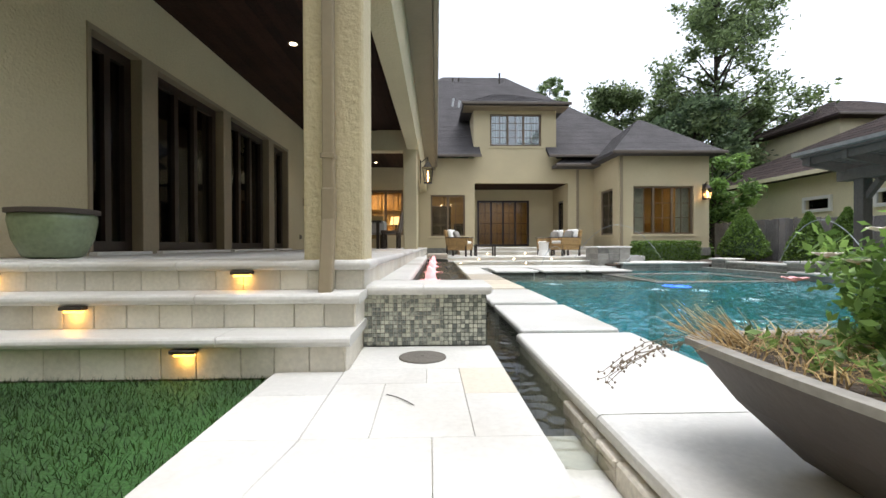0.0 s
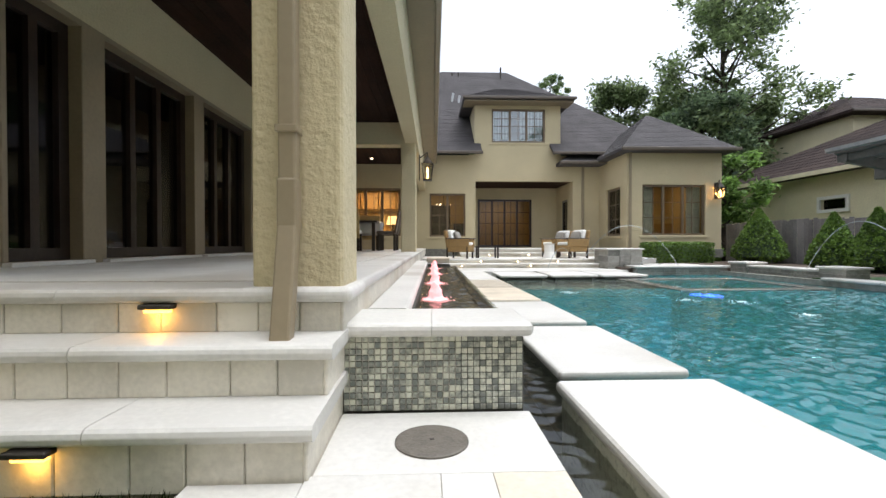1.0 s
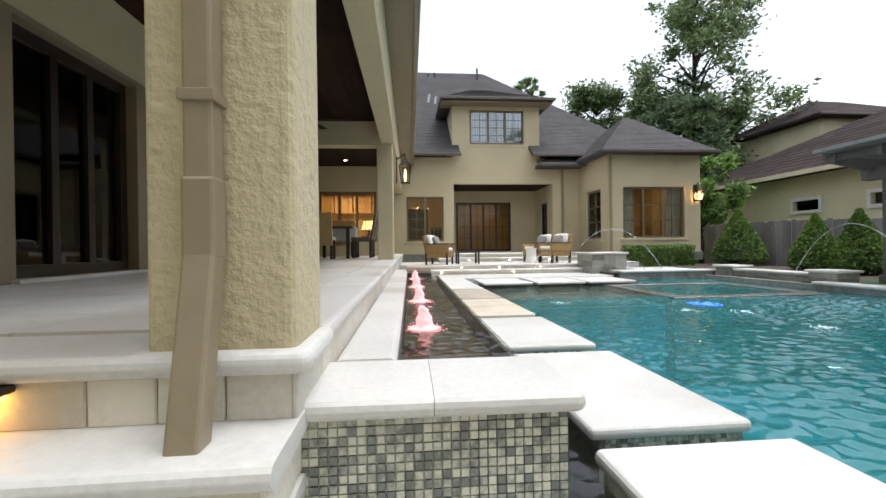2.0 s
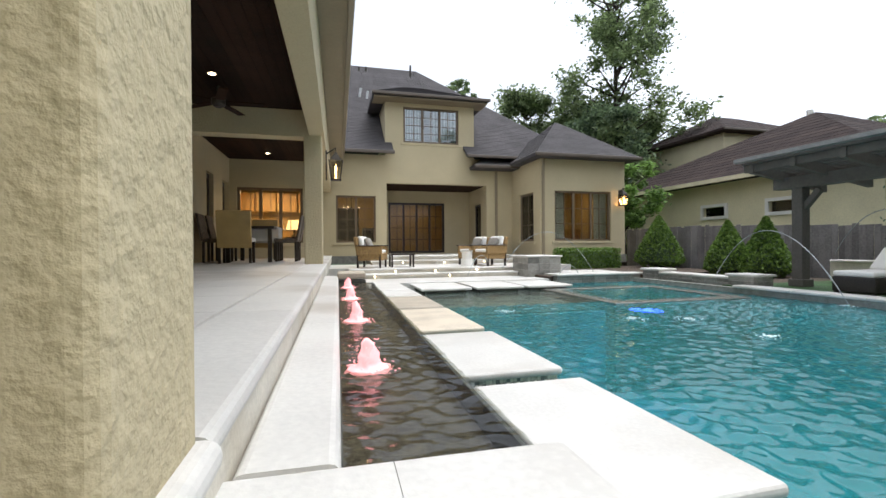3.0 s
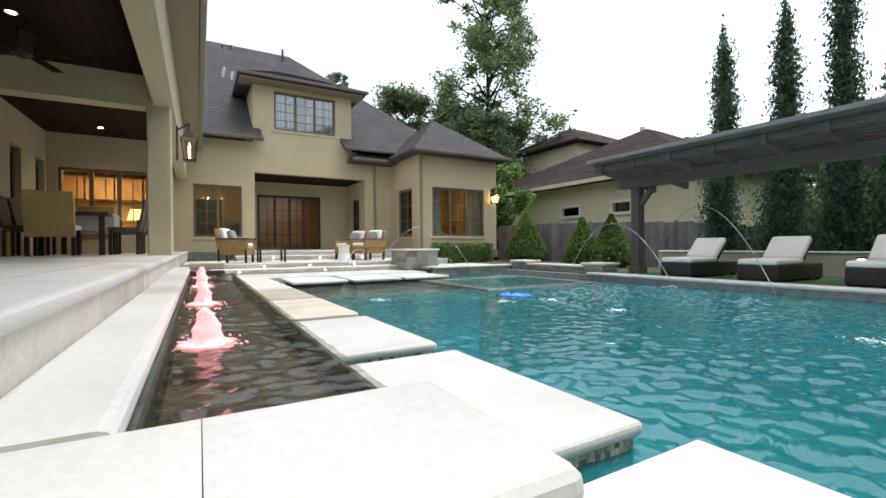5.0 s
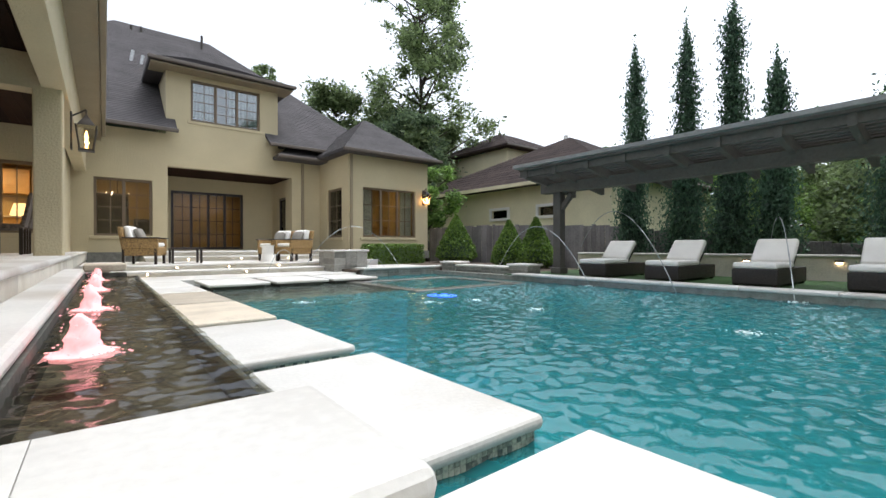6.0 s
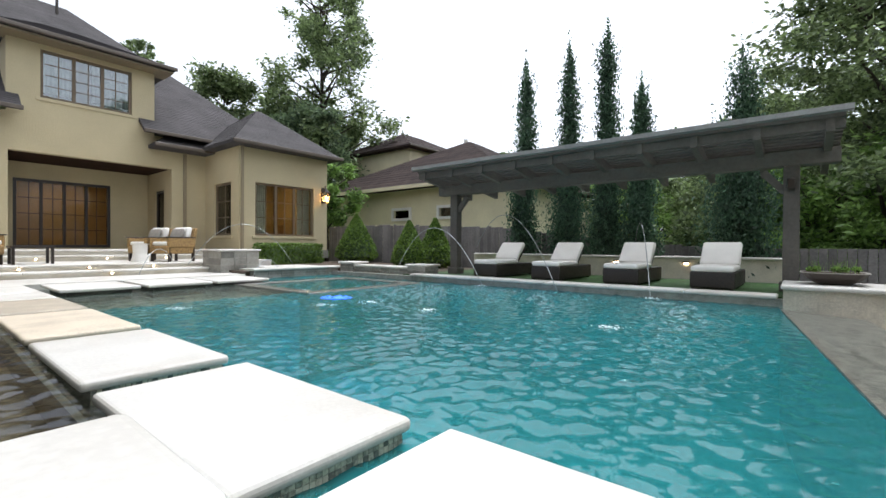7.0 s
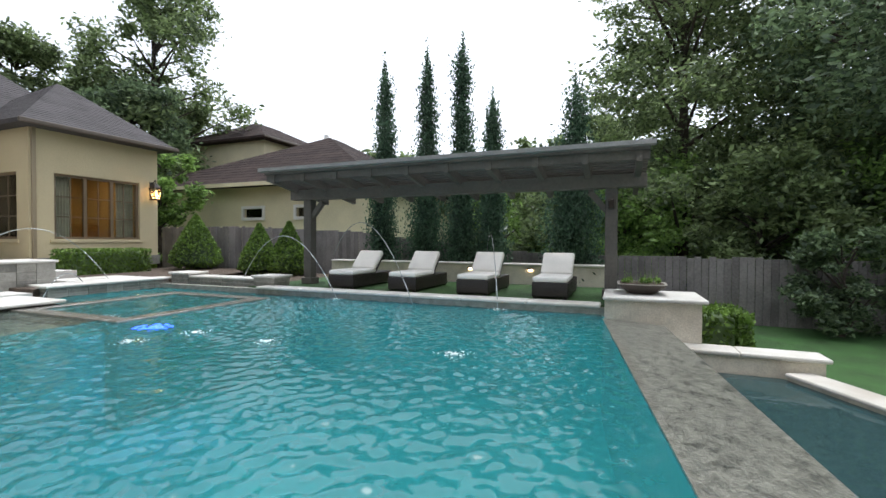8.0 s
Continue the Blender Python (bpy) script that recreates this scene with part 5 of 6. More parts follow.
part("back_frame", turned(boxed(0, 0.52, -0.28, 0.28, -0.05, -0.01, 0.01), TILT_BACK), WICKER_DARK, LG)
for y in (4.6, 6.0, 7.38):
    copy_thing(LG, Matrix.Translation((7.95, y, 0.02)))

# square bowl planters


def planter(at, size, height, label, flowers, seed, straw):
    t = thing("planter", label, "planter", "square bowls", at)
    bm = bmesh.new()
    h, s = height, size
    lathe(bm, [(s * 0.42, 0), (s * 0.55, h * 0.1), (s * 0.8, h * 0.5), (s * 0.97, h * 0.88), (s * 0.985, h * 0.93)], 32, square=0.85)
    part("bowl", bm, BOWL, t, smooth=False)
    bm = bmesh.new()
    lathe(bm, [(s * 0.96, h * 0.93), (s * 1.02, h * 0.94), (s * 1.02, h), (s * 0.93, h), (s * 0.9, h * 0.94)], 32, square=0.85)
    part("rim", bm, RIM, t)
    bm = bmesh.new()
    lathe(bm, [(s * 0.92, h * 0.94), (s * 0.9, h * 0.965), (s * 0.3, h * 1.0)], 24, square=0.85)
    part("soil", bm, SOIL, t)
    rng = np.random.default_rng(seed)
    return t, rng


def blades(n, rng, spread, height, width, droop, base_z, centre=(0, 0)):
    """Thin bent blades that rise from a patch."""
    vs, fs = [], []
    for _ in range(n):
        x, y = centre[0] + rng.uniform(-spread, spread), centre[1] + rng.uniform(-spread, spread)
        a, l = rng.uniform(0, 6.283), height * rng.uniform(0.5, 1.1)
        dx, dy = math.cos(a), math.sin(a)
        k = droop * rng.uniform(0.4, 1.2)
        i = len(vs)
        for j in range(4):
            s = j / 3
            w = width * (1 - s * 0.9)
            px, py, pz = x + dx * l * k * s * s, y + dy * l * k * s * s, base_z + l * (s - 0.45 * k * s * s)
            vs += [(px - dy * w, py + dx * w, pz), (px + dy * w, py - dx * w, pz)]
        fs += [(i + 2 * j, i + 2 * j + 1, i + 2 * j + 3, i + 2 * j + 2) for j in range(3)]
    return vs, fs


pl, rng = planter((1.26, 1.14, 0.012), 0.47, 0.32, "wide dark concrete bowl planter with flowers and dry grass", True, 3, True)
cs, rs = [], []
for k in range(40):
    q = rng.uniform(0, 1)
    cs.append((rng.uniform(-0.2, 0.3), rng.uniform(-0.3, 0.28), 0.33 + 0.27 * q))
    rs.append((0.07, 0.07, 0.06))
v, f = leaves(cs, rs, 4600, 0.017, 8, 0.8, 0.6)
raw("foliage", v, f, LEAF_LITE, pl)
cs = [(rng.uniform(-0.36, 0.3), rng.uniform(-0.36, 0.36), 0.335) for _ in range(46)]
v, f = leaves(cs, [(0.035, 0.035, 0.03)] * 46, 1500, 0.018, 18, 0.8, 0.6)
raw("young_foliage", v, f, LEAF_LITE, pl)
v, f = blades(90, rng, 0.22, 0.3, 0.003, 0.3, 0.31, (0.03, 0.0))
raw("stems", v, f, LEAF_LITE, pl)
v, f = blades(1700, rng, 0.4, 0.11, 0.0024, 1.5, 0.305, (-0.02, 0.0))
raw("dry_grass", v, f, STRAW, pl, "dry straw coloured grass")
bm = bmesh.new()
for q in range(60):
    x0, y0 = -0.4 + rng.uniform(-0.02, 0.12), 0.38 + rng.uniform(-0.16, 0.06)
    x1, y1, z1 = x0 - rng.uniform(0.0, 0.1), y0 + rng.uniform(0.0, 0.16), 0.33 + rng.uniform(0.0, 0.09)
    rod(bm, (x0, y0, 0.31), (x1, y1, z1), 0.0022, 0.0008, 4)
part("dry_tuft", bm, STRAW, pl, "dry straw tuft at the rim")
bm = bmesh.new()
for q in range(5):
    px, py, pz = -0.44, 0.36 + 0.02 * q, 0.31
    a = rng.uniform(2.2, 3.3)
    for s in range(7):
        a += rng.uniform(-0.35, 0.35)
        nx, ny, nz = px + 0.034 * math.cos(a), py + 0.034 * math.sin(a), pz - 0.008 - 0.004 * s + rng.uniform(-0.008, 0.012)
        rod(bm, (px, py, pz), (nx, ny, nz), 0.0014, 0.0011, 4)
        for w in range(2):
            e = (nx + rng.uniform(-0.02, 0.02), ny + rng.uniform(-0.02, 0.02), nz + rng.uniform(-0.022, 0.01))
            rod(bm, (nx, ny, nz), e, 0.0009, None, 4)
            lathe(bm, [(0.0012, -0.004), (0.0042, 0.0), (0.0012, 0.005)], 5, e)
        px, py, pz = nx, ny, nz
part("dry_sprigs", bm, mat("dry seed sprig", (0.2, 0.15, 0.1), 0.9, 0.2, 20, 90, 0.0), pl, "dry seed sprigs hanging over the rim")
for k, (x, y, z, mm) in enumerate(((-0.23, 0.16, 0.565, PETAL), (-0.2, 0.11, 0.55, PETAL), (-0.27, 0.21, 0.5, PINK), (-0.17, 0.08, 0.625, PETAL), (-0.08, 0.02, 0.6, PETAL), (0.05, 0.1, 0.5, PINK))):
    bm = bmesh.new()
    for j in range(6):
        m = Matrix.Translation((x, y, z)) @ Matrix.Rotation(j * 1.047, 4, "Z") @ Matrix.Rotation(radians(-18), 4, "Y") @ Matrix.Diagonal((1, 0.75, 0.16, 1))
        bmesh.ops.create_icosphere(bm, subdivisions=2, radius=0.017, matrix=m @ Matrix.Translation((0.017, 0, 0)))
    fl = part("flower", bm, mm, pl)
    bm = bmesh.new()
    lathe(bm, [(0.003, -0.004), (0.007, 0.002), (0.003, 0.009)], 10, (x, y, z))
    part("flower_centre", bm, STRAW, fl)
p2, rng = planter((7.85, 1.85, 0.2), 0.34, 0.16, "dark square bowl planter with low green plants on the pier", False, 5, False)
cs = [(rng.uniform(-0.25, 0.25), rng.uniform(-0.25, 0.25), 0.2) for _ in range(18)]
v, f = leaves(cs, [(0.08, 0.08, 0.07)] * 18, 1300, 0.03, 9, 0.8, 0.1)
raw("foliage", v, f, LEAF_LITE, p2)
v, f = blades(60, rng, 0.22, 0.24, 0.004, 0.5, 0.15)
raw("stems", v, f, LEAF_LITE, p2)

pot = thing("glazed_pot", "large empty sage green glazed pot with dark rim", "pot", at=WING @ Vector((-2.52, 3.27, 0.528)))
bm = bmesh.new()
lathe(bm, [(0.14, 0), (0.19, 0.02), (0.245, 0.14), (0.27, 0.28), (0.265, 0.33)], 40, square=0.25)
part("body", bm, GLAZE, pot, smooth=True)
bm = bmesh.new()
lathe(bm, [(0.265, 0.325), (0.285, 0.33), (0.285, 0.36), (0.27, 0.365), (0.23, 0.35)], 40, square=0.25)
part("rim", bm, BOWL, pot)
pot.scale = (0.82, 0.82, 0.92)

# neighbour's house
nb = thing("neighbour_house", "pale yellow neighbour house with dark tile roof", "house", at=(0, 0, 0))
bm = bmesh.new()
wall(bm, 11.2, 24.0, -0.78, 3.3, 15.2, 15.5, [(13.75, 14.6, 1.98, 2.36), (16.4, 17.45, 1.98, 2.36)], "y")
box(bm, 15.5, 24, 11.2, 11.5, -0.78, 3.3)
part("wall", bm, NSTUCCO, nb)
for a, b in ((13.75, 14.6), (16.4, 17.45)):
    w = part("window", boxed(15.12, 15.19, a - 0.12, b + 0.12, 1.86, 1.98), WHITE, nb)
    for q in ((a - 0.12, b + 0.12, 2.36, 2.48), (a - 0.12, a, 1.98, 2.36), (b, b + 0.12, 1.98, 2.36)):
        part("frame", boxed(15.12, 15.19, *q), WHITE, w)
    part("pane", boxed(15.3, 15.32, a, b, 1.98, 2.36), GLASS_DARK, w)
room("room_neighbour", 15.55, 18, 12, 23, 1.0, 3.2, ROOM_DARK, "-x", "room shell in darkened brown behind the small high windows")
hip("roof", 14.5, 23.5, 10.6, 24.5, 3.4, 18.4, 19.2, 15.3, 6.0, nb, NTILE, courses=16)
part("eave_board", boxed(14.42, 14.5, 10.6, 24.5, 3.25, 3.41), NSTUCCO, nb)
part("upper_wall", boxed(19.6, 26, 20.6, 27, 3.3, 6.6), NSTUCCO, nb)
hip("upper_roof", 19.0, 26.6, 20.0, 27.6, 6.7, 22, 23.5, 23.5, 8.4, nb, NTILE, courses=10)
bm = bmesh.new()
rod(bm, (18.8, 15.8, 5.6), (18.8, 15.8, 6.25), 0.12)
part("roof_vent", bm, WHITE, nb)

# trees
for k, (x, y, h, r) in enumerate(((11.0, 8.08, 5.7, 0.38), (11.0, 6.85, 5.8, 0.38), (11.0, 5.86, 5.9, 0.36), (11.0, 5.08, 4.42, 0.34), (11.0, 3.12, 4.6, 0.56))):
    t = thing("cypress_tree", "tall narrow dark green cypress before the board fence", "tree", "cypress row", (x, y, -0.78))
    bm = bmesh.new()
    rod(bm, (0, 0, 0), (0, 0, h + 0.4), 0.09, 0.015)
    part("trunk", bm, BARK, t)
    rng = np.random.default_rng(40 + k)
    n = 46
    cs, rs = [], []
    for i in range(n):
        q = i / (n - 1)
        env = r * float(np.interp(q, [0, 0.15, 0.5, 0.8, 0.9, 1], [1.0, 1.1, 0.95, 0.62, 0.5 if k != 2 else 0.7, 0.1])) * rng.uniform(0.7, 1.1)
        a = rng.uniform(0, 6.28)
        cs.append((0.25 * env * math.cos(a), 0.25 * env * math.sin(a), 0.3 + q * (h + 0.45)))
        rs.append((env * 0.75, env * 0.75, 0.32))
    v, f = leaves(cs, rs, 26000, 0.038, 60 + k, 2.2, 0.66)
    raw("crown", v, f, CYPRESS, t)
tree("tall_pine_tree", "tall slender tree with open green crown behind the house", (17.5, 26.5, -0.78), 19.6, 3.9, 5.0, 11, LEAF, 0.14, 24000, 84, 0.35, 0.26, limbs=42, squash=0.8)
for k, (x, y, h, r, b, mm) in enumerate(((12.5, 29, 11.4, 3.2, 3.5, LEAF), (16.5, 31, 11.8, 3.6, 3.0, LEAF), (9.2, 34, 12.2, 2.7, 7.6, LEAF), (15.2, 25.0, 9.2, 3.3, 1.5, LEAF_DARK), (20.0, 28.0, 10.0, 3.2, 2.0, LEAF))):
    tree("oak_tree", "rounded leafy tree behind the house roof", (x, y, -0.78), h, r, b, 12 + k, mm, 0.125, 24000 if k != 2 else 11000, 60, 0.4, 0.25, "background trees", 14)
tree("oak_tree", "leafy tree top showing over the roof ridge", (12.4, 45, -0.78), 18.2, 1.9, 13.5, 23, LEAF, 0.14, 6000, 40, 0.3, 0.2, "background trees")
tree("oak_tree", "dense low light green tree beside the house corner", (12.7, 19.3, -0.78), 5.2, 1.7, 0.6, 19, LEAF_LITE, 0.1, 13000, 60, 0.4, 0.15, "background trees")
for k, (x, y, h, r, b) in enumerate(((17.2, 0.3, 12.8, 3.9, 2.4), (15.0, -5.0, 13.0, 4.4, 2.6), (19.5, -4.5, 15.0, 4.6, 3.0), (13.2, -9.5, 13.0, 4.4, 2.6), (22, -9.0, 14, 5, 3.0))):
    tree("shade_tree", "large dark leafy tree overhanging the fence", (x, y, -0.78), h, r, b, 30 + k, LEAF_DARK if k % 2 else LEAF, 0.085, 48000, 120, 0.25, 0.24, "fence trees", 28, 0.55)
for k, (x, y, h) in enumerate(((19, 4.5, 4.6), (21, 7.5, 4.6), (24, 9.5, 5.0), (23, 2.5, 5.5), (27, 6, 6), (16.5, 1.8, 4.2), (14.8, -1.5, 4.0), (14.2, -4.5, 4.4), (13.8, -7.5, 4.6), (17, -6, 5), (20, -10, 6), (28, 12, 6), (20, 0.5, 5.5), (22, -2.5, 6.0), (18.5, -3.0, 5.0), (25, -5, 7))):
    tree("understory_tree", "light green leafy bush tree behind the fence", (x, y, -0.78), h, 2.3, 0.5, 50 + k, LEAF_LITE if k % 2 else LEAF, 0.085, 17000, 50, 0.3, 0.12, "understory")
for k, (x, y, h) in enumerate(((10.9, -1.7, 1.9), (10.6, -3.3, 2.3), (10.9, -5.2, 2.6))):
    tree("garden_shrub", "dark leafy shrub in front of the board fence", (x, y, -0.78), h, 0.95, 0.15, 90 + k, LEAF_DARK, 0.05, 13000, 40, 0.3, 0.05, "fence shrubs")
for k, (x, y) in enumerate(((24, 33), (28, 27), (32, 20), (31, 12), (30, 2), (28, -9), (24, -16), (16, -18), (34, 8), (20, 38), (10, 42), (38, -2), (34, -14))):
    tree("far_tree", "distant leafy green tree beyond the houses", (x, y, -0.78), 7.5 + (k * 1.7) % 2.4, 3.8, 0.6, 70 + k, LEAF_DARK if k % 2 else LEAF, 0.24, 8000, 50, 0.3, 0.2, "distant trees")


# ---- furniture ----
def lounge_chair(at, turn, label):
    t = thing("lounge_chair", label, "chair", "terrace chairs", at)
    t.rotation_euler = (0, 0, turn)
    part("shell", boxed(-0.36, 0.36, -0.36, 0.34, 0.2, 0.4, 0.03, 2), WICKER, t)
    bm = boxed(-0.36, 0.36, 0.27, 0.36, 0.3, 0.86, 0.03, 2)
    for v in bm.verts:
        v.co.y += 0.2 * max(0, v.co.z - 0.4)
    part("backrest", bm, WICKER, t)
    for s in (-1, 1):
        part("armrest", boxed(*sorted((s * 0.3, s * 0.38)), -0.36, 0.36, 0.36, 0.6, 0.02, 2), WICKER, t)
        part("arm_cap", boxed(*sorted((s * 0.29, s * 0.39)), -0.4, 0.36, 0.6, 0.625, 0.008, 1), DARKWOOD, t)
        for y in (-0.33, 0.3):
            part("leg", boxed(*sorted((s * 0.3, s * 0.36)), y, y + 0.05, 0, 0.4), DARKWOOD, t)
    part("seat_cushion", boxed(-0.29, 0.29, -0.34, 0.26, 0.4, 0.5, 0.035, 3), CUSHION, t, smooth=True)
    bm = boxed(-0.28, 0.28, 0.13, 0.27, 0.47, 0.88, 0.05, 3)
    for v in bm.verts:
        v.co.y += 0.2 * max(0, v.co.z - 0.4)
    part("back_cushion", bm, CUSHION, t, smooth=True)
    part("pillow", turned(boxed(-0.2, 0.2, -0.06, 0.06, -0.16, 0.16, 0.05, 3), Matrix.Translation((0.03, 0.1, 0.68)) @ Matrix.Rotation(radians(-22), 4, "X")), CUSHION_GREY, t, "grey striped pillow", smooth=True)


lounge_chair((1.05, 14.75, 0.25), radians(70), "honey wicker lounge chair with white cushions on the terrace")
lounge_chair((4.55, 14.7, 0.25), radians(-75), "honey wicker lounge chair with striped pillow on the terrace")
lounge_chair((4.3, 15.5, 0.25), radians(-75), "honey wicker lounge chair with striped pillow on the terrace")
tb = thing("low_table", "low dark wood terrace table", "table", at=(1.9, 14.9, 0.25))
part("tabletop", boxed(-0.35, 0.35, -0.3, 0.3, 0.34, 0.39, 0.01), DARKWOOD, tb)
for x in (-0.33, 0.28):
    for y in (-0.28, 0.23):
        part("leg", boxed(x, x + 0.05, y, y + 0.05, 0, 0.34), DARKWOOD, tb)
st2 = thing("side_table", "small white draped side table between chairs", "table", at=(3.85, 14.75, 0.25))
bm = bmesh.new()
lathe(bm, [(0.2, 0), (0.15, 0.2), (0.16, 0.42), (0.2, 0.45)], 20)
part("body", bm, CUSHION, st2)

dt = thing("dining_table", "dark wood outdoor dining table under the patio", "table", at=WING @ Vector((-1.9, 12.75, 0.528)))
part("tabletop", boxed(-0.5, 0.5, -0.85, 0.85, 0.7, 0.75, 0.01), DARKWOOD, dt)
for x in (-0.44, 0.36):
    for y in (-0.8, 0.72):
        part("leg", boxed(x, x + 0.08, y, y + 0.08, 0, 0.7), DARKWOOD, dt)
cl = tagged(part("tablecloth", turned(boxed(-0.53, 0.53, -0.35, 0.35, 0.45, 0.757, 0.01), Matrix.Translation(WING @ Vector((-1.9, 12.75, 0.53)))), CUSHION), "white cloth runner hanging over the dining table", "tablecloth")


TAN = mat("tan woven upholstery", (0.44, 0.31, 0.13), 0.8, 0.06, 5, 120, 0.1)


def dining_chair(at, turn, label, back):
    t = thing("dining_chair", label, "chair", "dining chairs", at)
    t.rotation_euler = (0, 0, turn)
    w = 0.31 if back is WICKER else 0.24
    part("seat", boxed(-w, w, -0.24, 0.22, 0.42, 0.5, 0.02, 2), LINEN if back is WICKER else back, t)
    bm = boxed(-w, w, 0.2, 0.25, 0.3 if back is WICKER else 0.45, 1.02, 0.015, 2)
    for v in bm.verts:
        v.co.y += 0.2 * max(0, v.co.z - 0.5)
    part("backrest", bm, TAN if back is WICKER else back, t)
    for x in (-w + 0.01, w - 0.06):
        for y in (-0.22, 0.18):
            part("leg", boxed(x, x + 0.05, y, y + 0.05, 0, 0.43), DARKWOOD, t)


STRIPED = mat("dark striped fabric", (0.1, 0.075, 0.055), 0.9, 0.4, 24, 120, 0.1)
for x, y, a, bk, lb in ((-2.05, 11.65, 180, WICKER, "honey wicker dining chair seen from behind"), (-1.2, 12.4, -90, STRIPED, "dark dining chair with striped back"), (-1.2, 13.05, -90, STRIPED, "dark dining chair with striped back"),
                        (-2.6, 12.4, 90, STRIPED, "dark dining chair with striped back"), (-2.6, 13.05, 90, STRIPED, "dark dining chair with striped back"), (-1.9, 13.9, 0, WICKER, "honey wicker dining chair at the table's end")):
    dining_chair(WING @ Vector((x, y, 0.528)), radians(a), lb, bk)
for y in (9.5,):
    fan = thing("ceiling_fan", "dark ceiling fan at rest under the wooden ceiling", "fan", "", WING @ Vector((-1.85, y, 3.29)))
    bm = bmesh.new()
    rod(bm, (0, 0, 0), (0, 0, -0.2), 0.02)
    lathe(bm, [(0.05, -0.33), (0.1, -0.29), (0.1, -0.21), (0.04, -0.17)], 18)
    part("motor", bm, BRONZE, fan)
    for k in range(5):
        part("blade", turned(boxed(0.14, 0.68, -0.065, 0.065, -0.255, -0.245, 0.004, 1), Matrix.Rotation(k * 1.2566, 4, "Z")), CEIL, fan)
for y, z, w in ((10.49, 1.62, 0.14), (10.2, 0.81, 0.09)):
    sp = thing("wall_box", "small tan cover plate on the stucco wall", "cover plate", "wall plates", WING @ Vector((-3.0, y, z)))
    part("plate", boxed(0.0, 0.02, -w / 2, w / 2, -w * 0.6, w * 0.6, 0.004, 1), TRIM, sp)
    part("cover", boxed(0.02, 0.035, -w / 3, w / 3, -w * 0.4, w * 0.4, 0.004, 1), BRONZE, sp)


# ---- water jets and pool lamps ----
def arc(a, b, rise, label, r=0.0085, n=40):
    a, b = Vector(a), Vector(b)
    bm = bmesh.new()
    rr = random.Random(int(a.x * 100 + a.y * 10))
    side = Vector((b.y - a.y, a.x - b.x, 0)).normalized()
    rings = []
    for i in range(n + 1):
        s = i / n
        p = a.lerp(b, s) + Vector((0, 0, 4 * rise * s * (1 - s)))
        d = ((b - a) + Vector((0, 0, 4 * rise * (1 - 2 * s)))).normalized()
        up, q = side.cross(d), r * rr.uniform(0.55, 1.25)
        rings.append([bm.verts.new(p + (side * math.cos(k * 1.0472) + up * math.sin(k * 1.0472)) * q) for k in range(6)])
    for lo, hi in zip(rings, rings[1:]):
        for k in range(6):
            bm.faces.new((lo[k], lo[(k + 1) % 6], hi[(k + 1) % 6], hi[k]))
    bm.faces.new(rings[0][::-1])
    bm.faces.new(rings[-1])
    return tagged(part("water_jet", bm, SPRAY, smooth=True), label, "water jet", "water jets")


arc((4.5, 13.6, 0.2), (6.9, 12.9, 0.12), 1.05, "thin clear arching water jet over the stone bed")
arc((4.3, 14.0, 0.3), (3.4, 13.3, 0.02), 0.4, "small clear arching water jet over the terrace steps")
arc((6.1, 12.35, 0.12), (5.2, 11.9, -0.08), 0.3, "small clear arching water jet into the spa")
arc((7.9, 9.9, 0.15), (7.3, 7.0, -0.1), 1.05, "thin clear arching water jet beside the pergola")
arc((9.6, 8.75, 0.6), (7.3, 5.45, -0.1), 1.1, "thin clear arching water jet over the loungers")
arc((10.22, 5.0, 0.52), (7.3, 3.95, -0.1), 0.9, "thin clear arching water jet over the loungers")
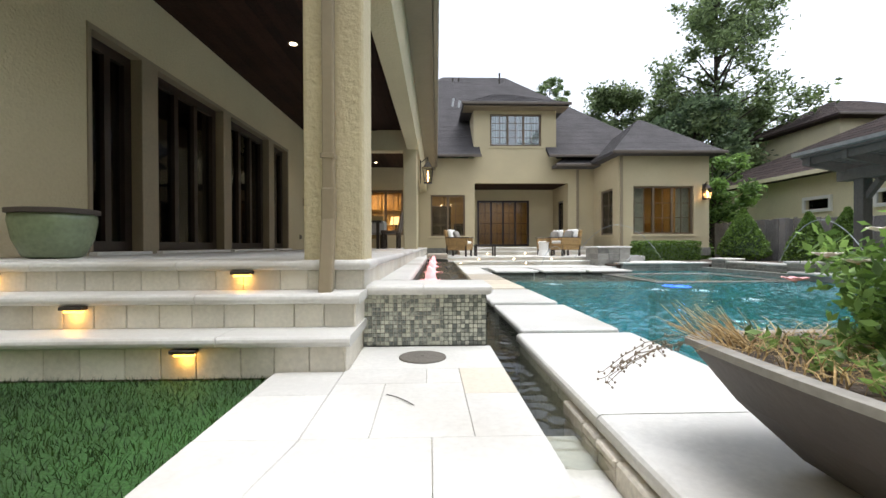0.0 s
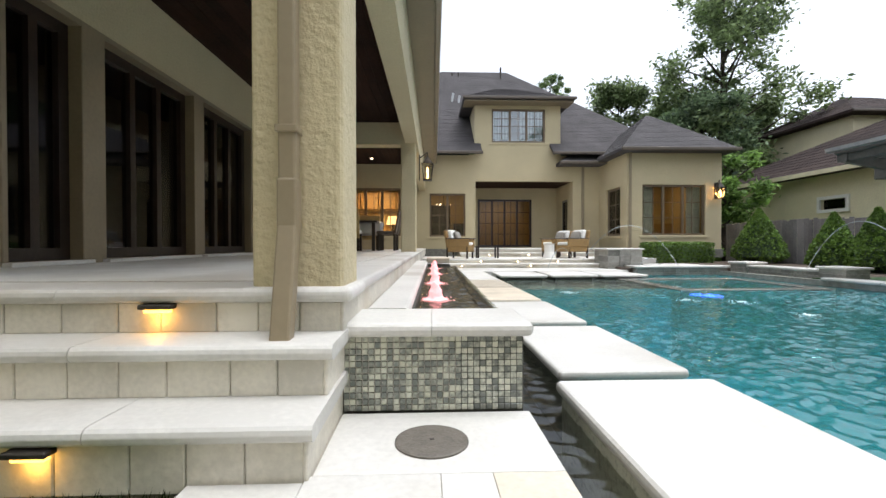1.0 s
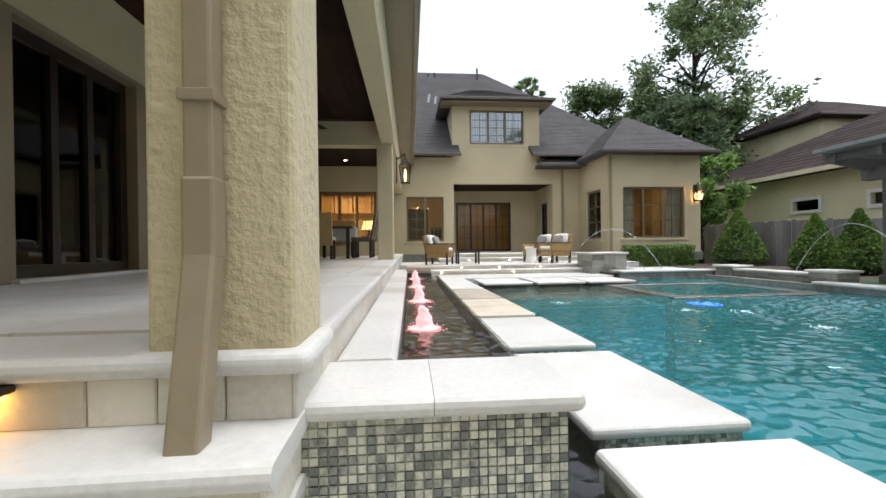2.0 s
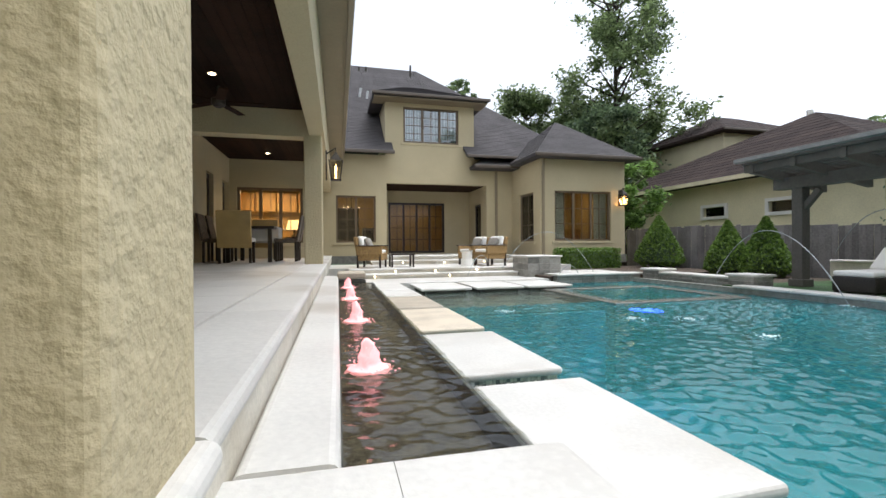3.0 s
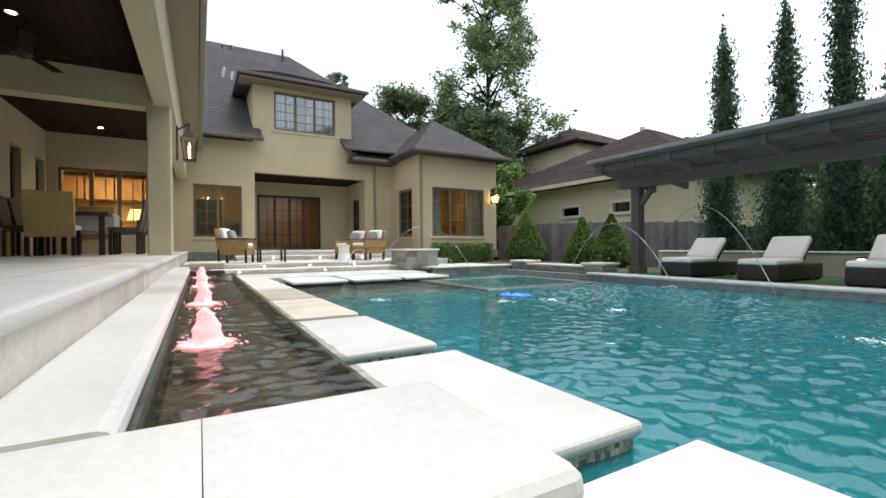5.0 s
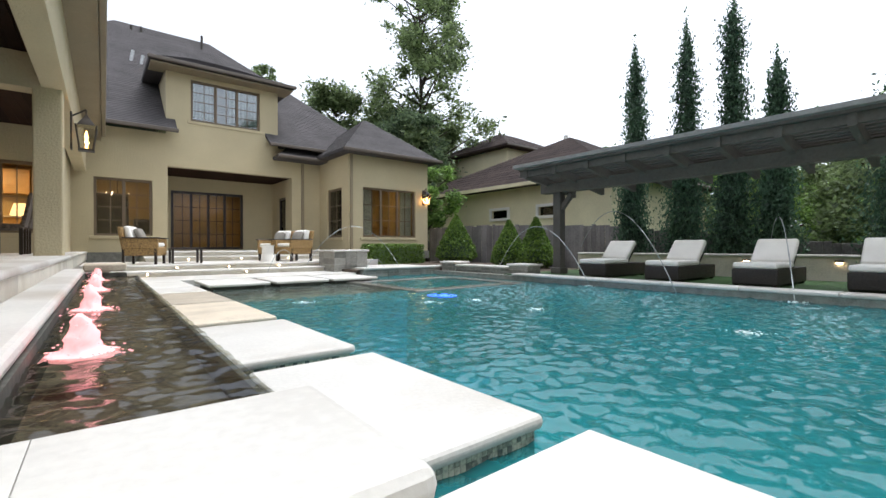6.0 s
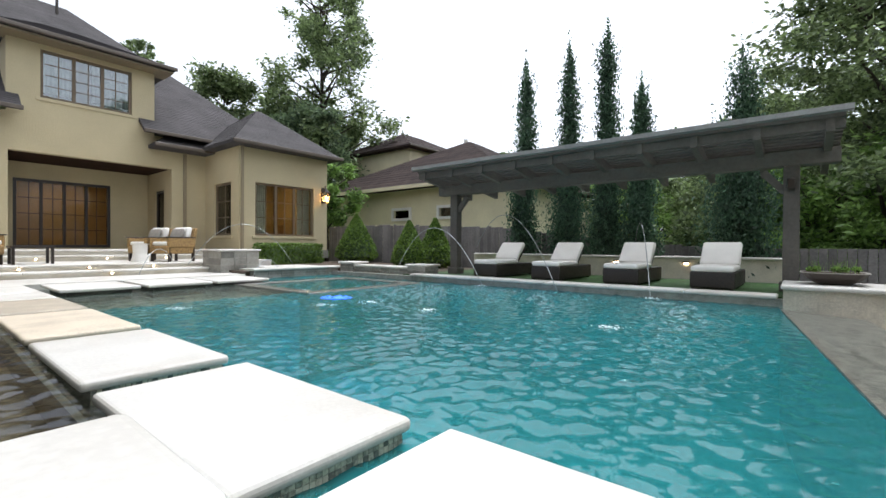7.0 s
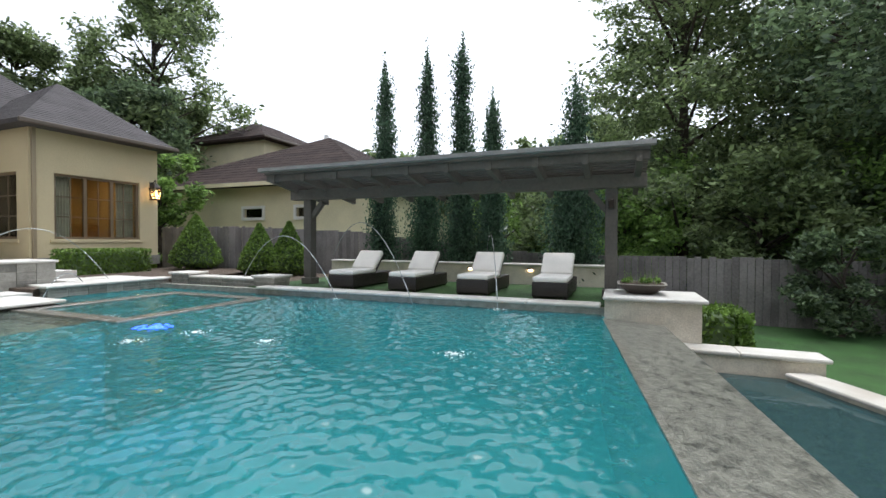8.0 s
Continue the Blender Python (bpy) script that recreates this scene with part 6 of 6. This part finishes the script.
for x, y in SPLASHES:
    sp = thing("splash", "small white splash where a jet meets the water", "splash", "splashes", (x, y, -0.1))
    bm = bmesh.new()
    rr = random.Random(int(x * 100 + y))
    for i in range(70):
        a, r = rr.random() * 6.28, 0.24 * rr.random() ** 1.3
        bmesh.ops.create_icosphere(bm, subdivisions=1, radius=rr.uniform(0.003, 0.012) * (1.25 - r * 4), matrix=Matrix.Translation((r * math.cos(a), r * math.sin(a), rr.uniform(0, 0.02) + 0.05 * max(0, 0.06 - r))) @ Matrix.Diagonal((1.6, 1.6, 0.5, 1)))
    tagged(part("droplets", bm, FOAM, sp, smooth=True), kind="stuff")
pb = thing("pool_lamp", "blue lit pool lamp bubbler at the water surface", "pool lamp", at=(4.2, 7.5, -0.1))
bm = bmesh.new()
rr = random.Random(77)
for i in range(40):
    a, r = rr.random() * 6.28, 0.2 * rr.random() ** 0.8
    bmesh.ops.create_icosphere(bm, subdivisions=1, radius=rr.uniform(0.008, 0.022), matrix=Matrix.Translation((r * math.cos(a), r * math.sin(a), rr.uniform(0, 0.012))) @ Matrix.Diagonal((2.0, 2.0, 0.35, 1)))
tagged(part("lit_foam", bm, LED_BLUE, pb, smooth=True), kind="stuff")
for x, y, e, c in ((4.2, 7.4, 16, (0.25, 0.4, 1.0)), (4.0, 5.5, 9, (0.75, 0.95, 1.0)), (4.4, 3.5, 6, (0.75, 0.95, 1.0))):
    ld = bpy.data.lights.new("pool_light", "POINT")
    ld.energy, ld.color, ld.shadow_soft_size = e, c, 0.12
    o = new("pool_light", ld)
    o.location = (x, y, -0.7)

# ---- mosaic front of the trough ----
face = thing("mosaic_panel", "grey-green glass mosaic on the trough front", "mosaic", at=WING @ Vector((-0.345, 2.786, 0.03)), kind="structure")
part("grout_bed", boxed(0, 0.71, -0.004, 0.006, 0, 0.296), GROUT, face)
me = bpy.data.meshes.new("tile")
tile_bm = boxed(-0.0108, 0.0108, -0.008, 0.0, -0.0108, 0.0108, 0.0015, 1)
tile_bm.to_mesh(me)
tile_bm.free()
me.materials.append(MOSAIC)
rest = bmesh.new()
for j in range(12):
    for i in range(29):
        x, z = 0.0125 + 0.0244 * i, 0.0125 + 0.0247 * j
        if j < 10:
            o = new("tile", me)
            o.parent, o.location = face, (x, -0.004, z)
        else:
            box(rest, x - 0.0108, x + 0.0108, -0.012, -0.004, z - 0.0108, z + 0.0108)
tagged(part("tiles", rest, MOSAIC, face), kind="stuff")
